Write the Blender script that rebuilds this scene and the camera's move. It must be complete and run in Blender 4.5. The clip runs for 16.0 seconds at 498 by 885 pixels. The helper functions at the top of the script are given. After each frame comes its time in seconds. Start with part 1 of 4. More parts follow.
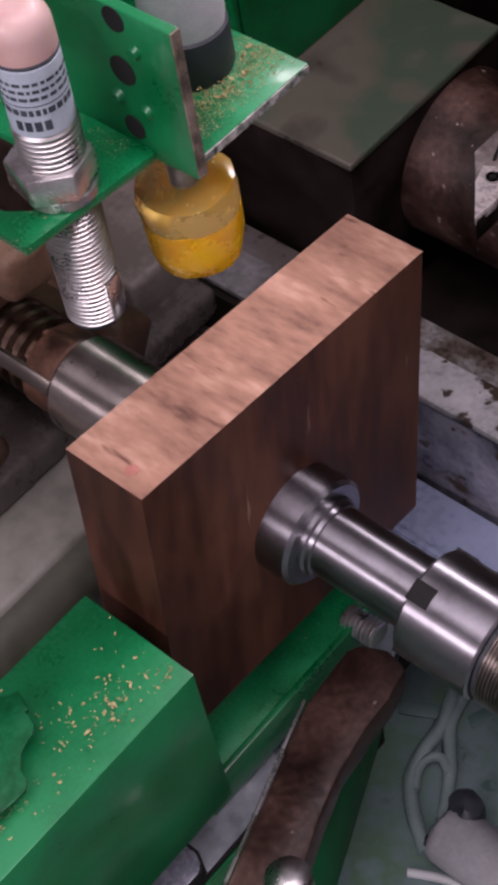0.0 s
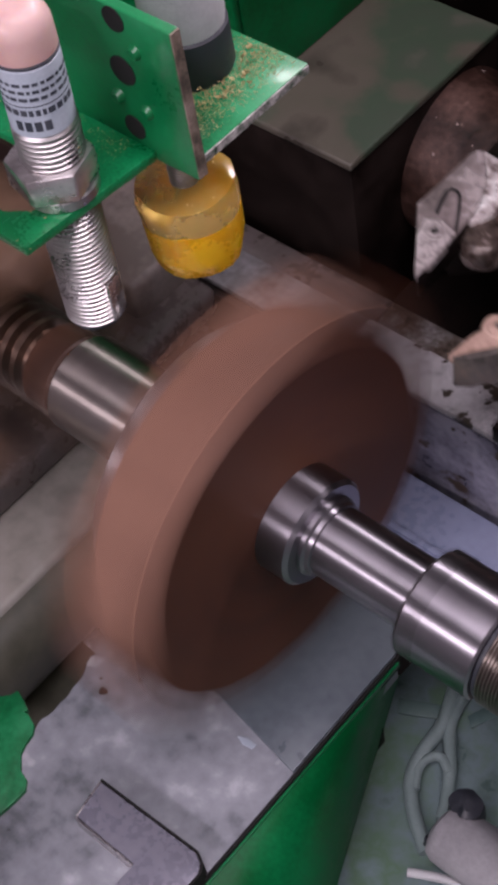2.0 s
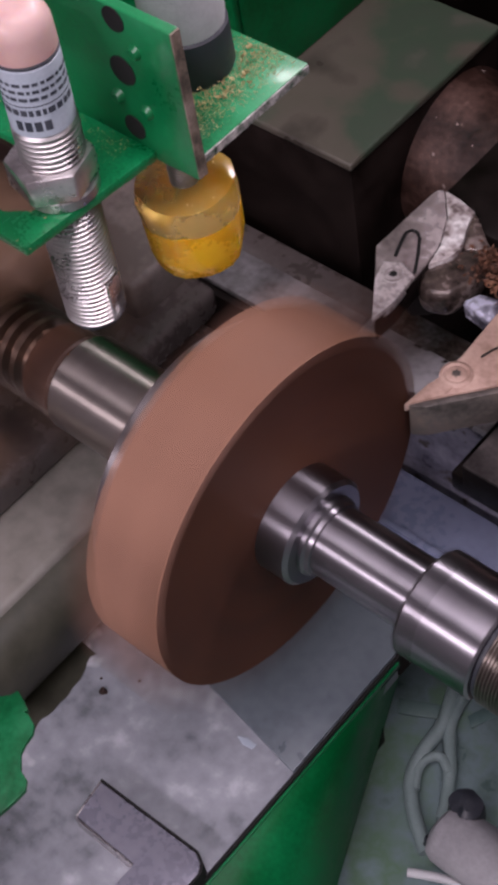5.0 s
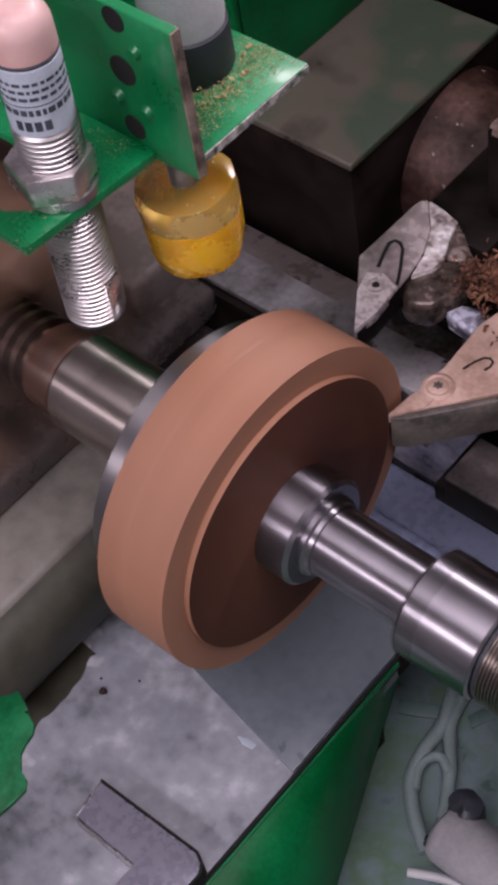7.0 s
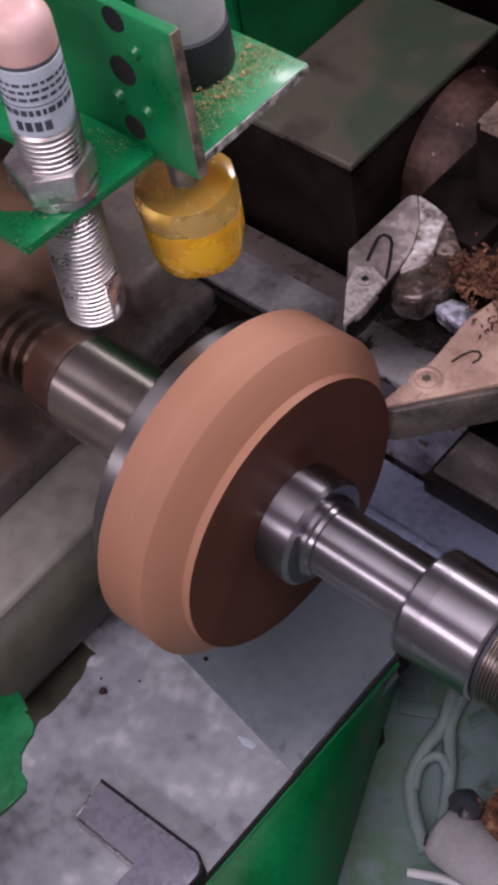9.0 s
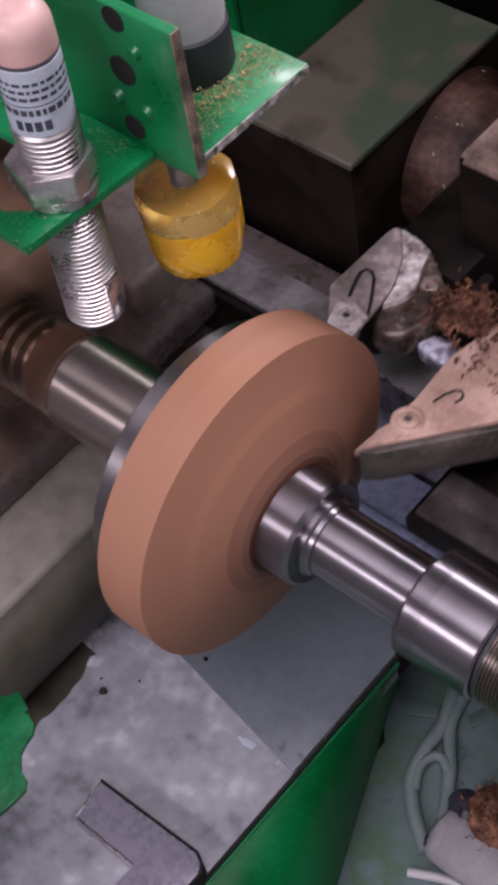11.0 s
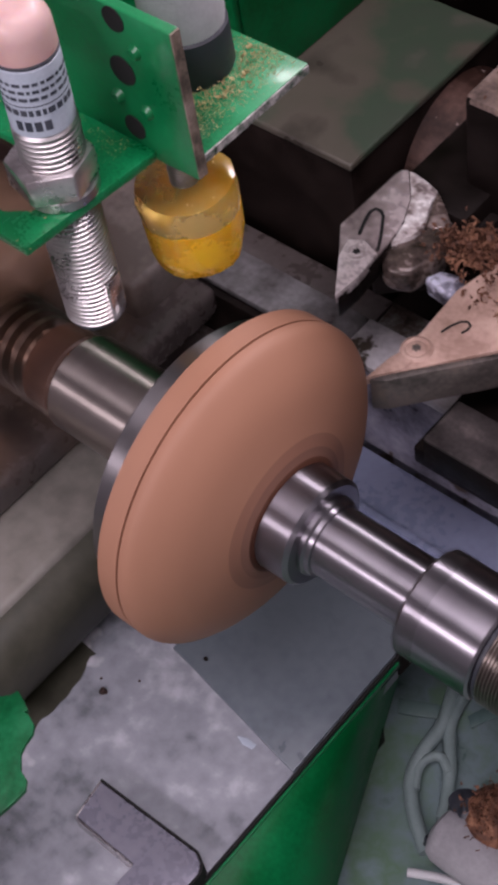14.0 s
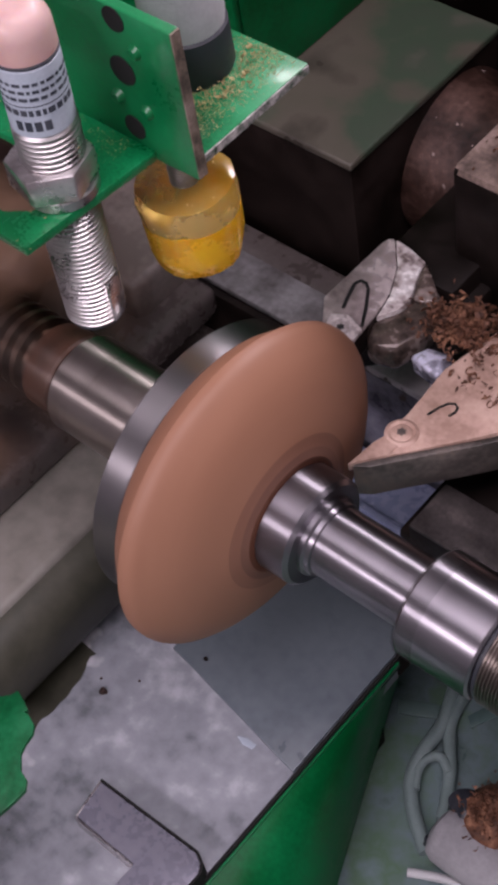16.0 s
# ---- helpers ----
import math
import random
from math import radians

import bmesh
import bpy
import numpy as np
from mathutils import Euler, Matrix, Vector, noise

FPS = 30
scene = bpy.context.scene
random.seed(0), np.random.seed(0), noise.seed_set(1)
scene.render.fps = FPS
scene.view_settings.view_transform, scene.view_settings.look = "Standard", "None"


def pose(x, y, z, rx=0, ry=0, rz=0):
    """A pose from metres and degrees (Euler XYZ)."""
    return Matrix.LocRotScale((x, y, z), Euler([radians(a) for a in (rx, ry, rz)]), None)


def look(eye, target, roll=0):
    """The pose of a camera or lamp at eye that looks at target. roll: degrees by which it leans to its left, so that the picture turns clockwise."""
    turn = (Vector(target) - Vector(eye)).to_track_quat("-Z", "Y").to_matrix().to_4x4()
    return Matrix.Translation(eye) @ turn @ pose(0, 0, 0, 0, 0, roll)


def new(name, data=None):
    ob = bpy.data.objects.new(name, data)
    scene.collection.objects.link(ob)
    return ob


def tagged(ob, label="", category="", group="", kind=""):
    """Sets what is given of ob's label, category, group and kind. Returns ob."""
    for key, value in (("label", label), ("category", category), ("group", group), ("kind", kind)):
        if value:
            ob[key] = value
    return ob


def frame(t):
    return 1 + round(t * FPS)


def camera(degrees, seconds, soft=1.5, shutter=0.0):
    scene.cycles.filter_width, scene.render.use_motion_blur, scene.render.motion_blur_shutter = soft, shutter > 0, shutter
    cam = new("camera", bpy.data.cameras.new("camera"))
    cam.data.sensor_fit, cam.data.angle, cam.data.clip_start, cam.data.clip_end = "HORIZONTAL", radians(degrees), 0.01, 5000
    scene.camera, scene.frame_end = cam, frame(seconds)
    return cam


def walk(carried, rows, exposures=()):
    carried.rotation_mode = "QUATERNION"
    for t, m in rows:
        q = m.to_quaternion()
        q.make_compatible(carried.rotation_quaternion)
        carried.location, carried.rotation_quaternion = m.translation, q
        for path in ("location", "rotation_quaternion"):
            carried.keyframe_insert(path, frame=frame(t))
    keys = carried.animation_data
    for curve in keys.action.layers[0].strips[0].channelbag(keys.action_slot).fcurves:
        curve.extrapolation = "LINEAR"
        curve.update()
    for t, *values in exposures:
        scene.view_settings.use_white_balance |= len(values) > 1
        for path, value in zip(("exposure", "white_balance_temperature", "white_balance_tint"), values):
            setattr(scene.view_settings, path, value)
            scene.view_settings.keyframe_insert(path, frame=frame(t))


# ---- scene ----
# ---------------------------------------------------------------- camera
# Spindle axis: the x axis (z = 0), tailstock towards +x, tool carriage towards +y, operator towards -y.
cam = camera(18.736, 16.0, soft=4.2, shutter=1.0)
EYE = (0.21673, -0.19156, 0.41666)
VIEW = look(EYE, (-0.01969, 0.00358, 0.02167), -11.977)
walk(cam, [(0.0, VIEW), (16.0, VIEW)], [(0.0, 0.05), (0.2, 0.07), (0.5, 0.27), (1.0, 0.17), (2.0, 0.15), (4.0, 0.12), (7.0, 0.09), (16.0, 0.09)])

# ---------------------------------------------------------------- light
world = bpy.data.worlds.new("workshop_air")
scene.world = world
world.use_nodes = True
world.node_tree.nodes["Background"].inputs[0].default_value = (0.62, 0.6, 0.75, 1)
world.node_tree.nodes["Background"].inputs[1].default_value = 0.05


def area_lamp(name, eye, target, power, sx, sy, colour):
    d = bpy.data.lights.new(name, "AREA")
    d.shape, d.size, d.size_y, d.energy, d.color = "RECTANGLE", sx, sy, power, colour
    ob = new(name, d)
    ob.matrix_world = look(eye, target)
    return ob


area_lamp("tube_light_rear", (0.05, 1.15, 1.12), (0, 0, 0), 22.0, 1.4, 0.12, (1.0, 0.88, 0.985))
area_lamp("tube_light_operator", (0.15, -1.55, 0.95), (0, 0, 0), 17.0, 1.4, 0.14, (1.0, 0.865, 0.98))
# Broad unseen lamp added as soft light bounced from the ceiling.
area_lamp("soft_overhead_fill", (0.35, -0.30, 1.60), (0, 0, 0), 21.6, 1.6, 0.7, (1.0, 0.865, 0.98))


# ---------------------------------------------------------------- mesh helpers
def smooth_by_angle(me, angle=35):
    for p in me.polygons:
        p.use_smooth = True
    me.set_sharp_from_angle(angle=radians(angle))


def finish(name, bm, mats, label="", flat=False):
    me = bpy.data.meshes.new(name)
    bmesh.ops.recalc_face_normals(bm, faces=bm.faces)
    bm.to_mesh(me)
    bm.free()
    for m in (mats if isinstance(mats, (list, tuple)) else [mats]):
        me.materials.append(m)
    if not flat:
        smooth_by_angle(me)
    ob = new(name, me)
    if label:
        ob["label"] = label
    return ob


def part(name, bm, mats, parent, label="", flat=False):
    ob = finish(name, bm, mats, label, flat)
    ob.parent = parent
    return ob


def thing(name, label, category, group="", kind="", at=(0, 0, 0)):
    ob = new(name)
    ob.location = at
    ob.empty_display_size = 0.01
    return tagged(ob, label, category, group, kind)


def solo(name, bm, mats, label, category, group="", kind="", flat=False):
    return tagged(finish(name, bm, mats, "", flat), label, category, group, kind)


def box(x0, x1, y0, y1, z0, z1, bevel=0.0, seg=2, bm=None):
    own = bm is None
    b = bmesh.new()
    bmesh.ops.create_cube(b, size=1.0)
    bmesh.ops.transform(b, matrix=Matrix.Translation(((x0 + x1) / 2, (y0 + y1) / 2, (z0 + z1) / 2))
                        @ Matrix.Diagonal((x1 - x0, y1 - y0, z1 - z0, 1)), verts=b.verts)
    if bevel:
        bmesh.ops.bevel(b, geom=b.edges[:] + b.verts[:], offset=bevel, segments=seg, affect="EDGES", profile=0.5)
    return b if own else merge(bm, b)


def merge(bm, other, m=None):
    if m is not None:
        bmesh.ops.transform(other, matrix=m, verts=other.verts)
    me = bpy.data.meshes.new("tmp")
    other.to_mesh(me)
    other.free()
    bm.from_mesh(me)
    bpy.data.meshes.remove(me)
    return bm


def prism(poly, z0, z1, bevel=0.0, seg=2):
    """An upright prism over a polygon of (x, y)."""
    bm = bmesh.new()
    lo = [bm.verts.new((x, y, z0)) for x, y in poly]
    hi = [bm.verts.new((x, y, z1)) for x, y in poly]
    n = len(poly)
    bm.faces.new(lo[::-1])
    bm.faces.new(hi)
    for i in range(n):
        bm.faces.new((lo[i], lo[(i + 1) % n], hi[(i + 1) % n], hi[i]))
    bmesh.ops.recalc_face_normals(bm, faces=bm.faces)
    if bevel:
        bmesh.ops.bevel(bm, geom=bm.edges[:] + bm.verts[:], offset=bevel, segments=seg, affect="EDGES", profile=0.5)
    return bm


def lathe(profile, seg=96, a0=0.0, a1=360.0, axis="x", dark=()):
    """Turns a closed outline of (along, radius) about an axis; dark: outline edges with the second material."""
    bm = bmesh.new()
    whole = abs(a1 - a0 - 360) < 1e-6
    n = seg if whole else seg + 1
    rings = []
    for i in range(n):
        a = radians(a0 + (a1 - a0) * i / seg)
        ring = []
        for u, r in profile:
            if axis == "x":
                co = (u, r * math.cos(a), r * math.sin(a))
            elif axis == "y":
                co = (r * math.cos(a), u, r * math.sin(a))
            else:
                co = (r * math.cos(a), r * math.sin(a), u)
            ring.append(bm.verts.new(co))
        rings.append(ring)
    k = len(profile)
    for i in range(seg):
        p, q = rings[i], rings[(i + 1) % n]
        for j in range(k):
            j2 = (j + 1) % k
            if profile[j][1] < 1e-6 and profile[j2][1] < 1e-6:
                continue
            f = bm.faces.new((p[j], p[j2], q[j2], q[j]))
            f.material_index = 1 if j in dark else 0
    if not whole:
        bm.faces.new(rings[0])
        bm.faces.new(rings[-1][::-1])
    bmesh.ops.remove_doubles(bm, verts=bm.verts, dist=1e-6)
    bmesh.ops.recalc_face_normals(bm, faces=bm.faces)
    return bm


def rod(u0, u1, r, axis="x", chamfer=0.0005, seg=64):
    c = chamfer
    return lathe([(u0, 0), (u0, r - c), (u0 + c, r), (u1 - c, r), (u1, r - c), (u1, 0)], seg, axis=axis)


def thread(z0, z1, r, pitch, axis="z", seg=48, deep=0.52):
    prof, u = [(z0, 0)], z0
    while u < z1 - pitch * 0.5:
        prof += [(u, r - pitch * deep), (u + pitch * 0.14, r - pitch * deep), (u + pitch * 0.46, r), (u + pitch * 0.70, r)]
        u += pitch
    prof += [(z1, r - pitch * 0.42), (z1, 0)]
    return lathe(prof, seg, axis=axis)


def tube(points, r, seg=10):
    """A round cable along points."""
    bm = bmesh.new()
    pts = [Vector(p) for p in points]
    rings = []
    for i, p in enumerate(pts):
        d = (pts[min(i + 1, len(pts) - 1)] - pts[max(i - 1, 0)]).normalized()
        s = d.cross(Vector((0.1, 0.2, 1))).normalized()
        t = d.cross(s)
        rings.append([bm.verts.new(p + (s * math.cos(2 * math.pi * j / seg) + t * math.sin(2 * math.pi * j / seg)) * r)
                      for j in range(seg)])
    for a, b in zip(rings, rings[1:]):
        for j in range(seg):
            bm.faces.new((a[j], a[(j + 1) % seg], b[(j + 1) % seg], b[j]))
    bm.faces.new(rings[0][::-1])
    bm.faces.new(rings[-1])
    return bm


def roughen(bm, amount, scale, cuts=0):
    """Uneven, hand-worn surfaces."""
    if cuts:
        bmesh.ops.subdivide_edges(bm, edges=bm.edges[:], cuts=cuts, use_grid_fill=True)
    for v in bm.verts:
        v.co += noise.noise_vector(v.co * scale) * amount
    return bm


# ---------------------------------------------------------------- materials
def material(name, colours, rough=0.5, metal=0.0, scale=60.0, fine=600.0, bump=0.15, stretch=(1, 1, 1), spread=(0.35, 0.65),
             rough_spread=0.15, coat=0.0, speck=None, speck_cut=0.62, speck_scale=300.0, speck_stretch=(1, 1, 1), spec=0.5, trans=0.0, sss=0.0, bump_size=0.0004, detail=6.0):
    """Two scales of colour variation, roughness that follows them, and fine relief."""
    m = bpy.data.materials.new(name)
    m.use_nodes = True
    nt = m.node_tree
    ns, ln = nt.nodes, nt.links
    bs = ns["Principled BSDF"]
    tc = ns.new("ShaderNodeTexCoord")
    mp = ns.new("ShaderNodeMapping")
    mp.inputs["Scale"].default_value = stretch
    ln.new(tc.outputs["Object"], mp.inputs["Vector"])
    n1, n2 = ns.new("ShaderNodeTexNoise"), ns.new("ShaderNodeTexNoise")
    n1.inputs["Scale"].default_value, n1.inputs["Detail"].default_value = scale, detail
    n2.inputs["Scale"].default_value, n2.inputs["Detail"].default_value = fine, 4
    for n in (n1, n2):
        ln.new(mp.outputs["Vector"], n.inputs["Vector"])
    mix = ns.new("ShaderNodeMath")
    mix.operation = "MULTIPLY_ADD"
    mix.inputs[1].default_value, mix.inputs[2].default_value = 0.35, -0.175
    ln.new(n2.outputs["Fac"], mix.inputs[0])
    add = ns.new("ShaderNodeMath")
    add.operation = "ADD"
    ln.new(n1.outputs["Fac"], add.inputs[0])
    ln.new(mix.outputs[0], add.inputs[1])
    ramp = ns.new("ShaderNodeValToRGB")
    el = ramp.color_ramp.elements
    while len(el) < len(colours):
        el.new(0.5)
    for i, c in enumerate(colours):
        el[i].position = spread[0] + (spread[1] - spread[0]) * i / max(1, len(colours) - 1)
        el[i].color = (*c, 1)
    ln.new(add.outputs[0], ramp.inputs[0])
    col = ramp.outputs[0]
    if speck:
        n3 = ns.new("ShaderNodeTexNoise")
        n3.inputs["Scale"].default_value, n3.inputs["Detail"].default_value = speck_scale, 3
        m3 = ns.new("ShaderNodeMapping")
        m3.inputs["Scale"].default_value = speck_stretch
        ln.new(tc.outputs["Object"], m3.inputs["Vector"])
        ln.new(m3.outputs["Vector"], n3.inputs["Vector"])
        cut = ns.new("ShaderNodeMapRange")
        cut.inputs[1].default_value, cut.inputs[2].default_value = speck_cut, speck_cut + 0.05
        ln.new(n3.outputs["Fac"], cut.inputs[0])
        mc = ns.new("ShaderNodeMix")
        mc.data_type = "RGBA"
        ln.new(cut.outputs[0], mc.inputs[0])
        ln.new(col, mc.inputs[6])
        mc.inputs[7].default_value = (*speck, 1)
        col = mc.outputs[2]
    ln.new(col, bs.inputs["Base Color"])
    rr = ns.new("ShaderNodeMapRange")
    rr.inputs[1].default_value, rr.inputs[2].default_value = 0.3, 0.7
    rr.inputs[3].default_value, rr.inputs[4].default_value = max(0.03, rough - rough_spread), min(1, rough + rough_spread)
    ln.new(add.outputs[0], rr.inputs[0])
    ln.new(rr.outputs[0], bs.inputs["Roughness"])
    bs.inputs["Metallic"].default_value = metal
    bs.inputs["Specular IOR Level"].default_value = spec
    bs.inputs["Coat Weight"].default_value = coat
    bs.inputs["Coat Roughness"].default_value = 0.12
    bs.inputs["Transmission Weight"].default_value = trans
    if sss:
        bs.inputs["Subsurface Weight"].default_value = sss
        bs.inputs["Subsurface Radius"].default_value = (0.008, 0.005, 0.002)
    if bump:
        bp = ns.new("ShaderNodeBump")
        bp.inputs["Strength"].default_value, bp.inputs["Distance"].default_value = bump, bump_size
        ln.new(add.outputs[0], bp.inputs["Height"])
        ln.new(bp.outputs[0], bs.inputs["Normal"])
    return m


GREEN = material("green_enamel", [(0.0, 0.10, 0.028), (0.002, 0.20, 0.062), (0.01, 0.27, 0.1)], 0.38, scale=35, fine=900, bump=0.25,
                 coat=0.25, speck=(0.32, 0.27, 0.12), speck_cut=0.70, speck_scale=420)
GREEN_CLEAN = material("green_enamel_clean", [(0.0, 0.10, 0.028), (0.002, 0.19, 0.058)], 0.4, scale=25, fine=700, bump=0.2, coat=0.3)
GREEN_DARK = material("dark_green_enamel", [(0.0, 0.085, 0.020), (0.001, 0.17, 0.050)], 0.45, scale=20, fine=500, bump=0.1, spec=0.2)
# Flat black that paints the shade inside holes, slots and gaps.
BLACK = material("matt_black_recess", [(0.002, 0.002, 0.002), (0.006, 0.005, 0.005)], 0.9, scale=60, fine=500, bump=0.1)
def turned_metal(name, dark, light, rough, aniso):
    """Metal with fine turning marks round the x axis."""
    m = material(name, [dark, light], rough, 1.0, scale=40, fine=500, bump=0.0, rough_spread=0.05)
    ns, ln = m.node_tree.nodes, m.node_tree.links
    tg = ns.new("ShaderNodeTangent")
    tg.direction_type, tg.axis = "RADIAL", "X"
    bs = ns["Principled BSDF"]
    ln.new(tg.outputs[0], bs.inputs["Tangent"])
    bs.inputs["Anisotropic"].default_value = aniso
    bs.inputs["Anisotropic Rotation"].default_value = 0.25
    return m


STEEL = turned_metal("turned_steel", (0.20, 0.188, 0.208), (0.285, 0.268, 0.294), 0.32, 0.8)
STEEL_BROWN = turned_metal("oily_brown_steel", (0.16, 0.135, 0.12), (0.24, 0.205, 0.185), 0.36, 0.6)
STEEL_DULL = turned_metal("dull_turned_steel", (0.20, 0.188, 0.195), (0.28, 0.265, 0.272), 0.35, 0.8)
CHROME = material("plated_thread", [(0.44, 0.415, 0.415), (0.58, 0.555, 0.555)], 0.34, 1.0, scale=80, fine=900, bump=0.0)
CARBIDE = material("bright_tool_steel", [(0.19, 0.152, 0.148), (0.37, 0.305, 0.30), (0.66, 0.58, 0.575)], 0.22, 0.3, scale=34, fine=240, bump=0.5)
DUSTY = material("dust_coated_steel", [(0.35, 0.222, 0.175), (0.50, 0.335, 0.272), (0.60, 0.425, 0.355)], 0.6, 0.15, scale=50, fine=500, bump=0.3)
FLANK = material("dark_brown_flank", [(0.05, 0.042, 0.038), (0.12, 0.10, 0.09), (0.17, 0.13, 0.11)], 0.45, 0.2, scale=35, fine=500, bump=0.2)
TOOL_DARK = material("black_and_shaded_steel", [(0.004, 0.0026, 0.0021), (0.013, 0.0088, 0.0078)], 0.5, 0.0, scale=60, fine=700, bump=0.3, spec=0.15)
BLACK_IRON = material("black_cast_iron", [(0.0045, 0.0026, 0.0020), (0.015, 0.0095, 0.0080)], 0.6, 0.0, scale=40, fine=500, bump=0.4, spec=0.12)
BED = material("planed_bed_iron", [(0.13, 0.140, 0.156), (0.245, 0.258, 0.290), (0.315, 0.328, 0.366), (0.49, 0.505, 0.55)], 0.42, 0.1, scale=24, fine=170, bump=0.2,
               spread=(0.33, 0.68), speck=(0.52, 0.525, 0.56), speck_cut=0.66, speck_scale=38)
CHUTE = material("smooth_blue_grey_sheet", [(0.070, 0.086, 0.102), (0.102, 0.124, 0.144), (0.128, 0.152, 0.172)], 0.35, 0.1, scale=12, fine=200, bump=0.1)
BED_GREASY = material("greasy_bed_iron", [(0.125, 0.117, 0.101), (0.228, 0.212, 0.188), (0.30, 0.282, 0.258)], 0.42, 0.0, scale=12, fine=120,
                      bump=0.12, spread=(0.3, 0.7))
RAIL = material("slideway_steel", [(0.28, 0.265, 0.275), (0.50, 0.475, 0.495), (0.62, 0.595, 0.615)], 0.4, 0.1, scale=34, fine=380, bump=0.2,
                speck=(0.05, 0.035, 0.025), speck_cut=0.57, speck_scale=95)
RAIL_END = material("darker_slideway_steel", [(0.10, 0.09, 0.088), (0.19, 0.18, 0.185), (0.30, 0.29, 0.30)], 0.4, 0.1, scale=40, fine=300, bump=0.2)
RAIL_SIDE = material("mottled_lavender_steel", [(0.10, 0.095, 0.125), (0.22, 0.215, 0.27), (0.33, 0.32, 0.385)], 0.4, 0.1, scale=45, fine=300, bump=0.2,
                     speck=(0.07, 0.05, 0.04), speck_cut=0.60, speck_scale=70)
RAIL_GRIME = material("grime_caked_steel", [(0.028, 0.018, 0.012), (0.10, 0.075, 0.060), (0.17, 0.155, 0.15), (0.30, 0.28, 0.28)], 0.6, 0.0, scale=75, fine=500, bump=0.8, spread=(0.35, 0.66),
                      bump_size=0.001)
DARK_GREY = material("dark_brown_grey", [(0.050, 0.039, 0.036), (0.090, 0.074, 0.070), (0.125, 0.106, 0.102)], 0.3, 0.0, scale=20, fine=260, bump=0.12, spec=0.5)
TOOL_TOP = material("dark_slide_top", [(0.022, 0.018, 0.018), (0.055, 0.047, 0.046), (0.12, 0.10, 0.095)], 0.45, 0.0, scale=70, fine=600, bump=0.4, spread=(0.36, 0.75))
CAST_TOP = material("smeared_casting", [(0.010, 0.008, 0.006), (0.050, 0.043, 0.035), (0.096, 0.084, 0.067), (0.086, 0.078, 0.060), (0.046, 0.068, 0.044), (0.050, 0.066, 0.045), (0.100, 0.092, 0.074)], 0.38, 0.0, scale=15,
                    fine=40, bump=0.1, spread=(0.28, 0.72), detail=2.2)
SLEEVE = turned_metal("warm_turned_steel", (0.30, 0.262, 0.24), (0.42, 0.37, 0.345), 0.30, 0.85)
HUB = turned_metal("brown_stained_steel", (0.13, 0.080, 0.058), (0.24, 0.165, 0.13), 0.36, 0.7)
RUST = material("rusty_brown_iron", [(0.012, 0.006, 0.005), (0.030, 0.015, 0.012), (0.065, 0.036, 0.029)], 0.5, 0.0, scale=45, fine=420,
                bump=0.5, bump_size=0.001)
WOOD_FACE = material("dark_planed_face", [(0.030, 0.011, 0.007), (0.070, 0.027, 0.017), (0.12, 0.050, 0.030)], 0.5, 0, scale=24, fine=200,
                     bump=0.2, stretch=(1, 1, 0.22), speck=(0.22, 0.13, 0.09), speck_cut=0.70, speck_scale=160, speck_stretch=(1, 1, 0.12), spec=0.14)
WOOD_MID = material("mid_brown_wood", [(0.07, 0.03, 0.02), (0.16, 0.075, 0.05), (0.22, 0.11, 0.075)], 0.7, 0, scale=30, fine=260, bump=0.4, stretch=(0.4, 1, 1))
# Brown that paints the outer shade round the pressure pad.
WOOD_BROWN = material("hub_shade_brown_wood", [(0.15, 0.067, 0.041), (0.205, 0.095, 0.060), (0.255, 0.122, 0.078)], 0.6, 0, scale=34, fine=500, bump=0.12, stretch=(1, 0.35, 0.35))
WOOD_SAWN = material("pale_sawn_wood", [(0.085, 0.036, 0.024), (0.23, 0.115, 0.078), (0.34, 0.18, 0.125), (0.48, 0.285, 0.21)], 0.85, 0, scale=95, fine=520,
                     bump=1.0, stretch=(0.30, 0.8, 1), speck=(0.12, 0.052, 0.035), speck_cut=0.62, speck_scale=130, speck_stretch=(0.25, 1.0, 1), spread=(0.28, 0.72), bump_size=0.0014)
WOOD_TURNED = material("freshly_turned_wood", [(0.218, 0.100, 0.059), (0.285, 0.136, 0.082), (0.345, 0.171, 0.106)], 0.58, 0, scale=34, fine=500,
                       bump=0.12, stretch=(1, 0.35, 0.35), spread=(0.33, 0.67))
AMBER = material("amber_rubber", [(0.90, 0.46, 0.006), (0.98, 0.60, 0.015)], 0.25, 0, scale=70, fine=500, bump=0.2, trans=0.25, sss=0.4, coat=0.3)
CLEAR_TOP = material("clear_amber_rubber", [(0.86, 0.52, 0.07), (0.95, 0.72, 0.26)], 0.22, 0, scale=60, fine=300, bump=0.5, trans=0.65, sss=0.2, coat=0.3)
PINK = material("milky_pink_lens", [(0.52, 0.31, 0.29), (0.60, 0.41, 0.385)], 0.35, 0, scale=45, fine=200, bump=0.05, sss=0.3, coat=0.1)
LABEL = material("silver_paper_label", [(0.36, 0.41, 0.48), (0.48, 0.53, 0.60)], 0.45, 0.0, scale=60, fine=900, bump=0.05)
INK = material("black_ink", [(0.02, 0.025, 0.04), (0.05, 0.055, 0.07)], 0.6, scale=300, fine=1500, bump=0)
GREY_CAP = material("grey_cap_plastic", [(0.40, 0.40, 0.415), (0.52, 0.52, 0.535)], 0.4, scale=60, fine=900, bump=0.1)
BLACK_RUBBER = material("black_rubber", [(0.012, 0.014, 0.02), (0.028, 0.03, 0.04)], 0.5, scale=60, fine=700, bump=0.2)
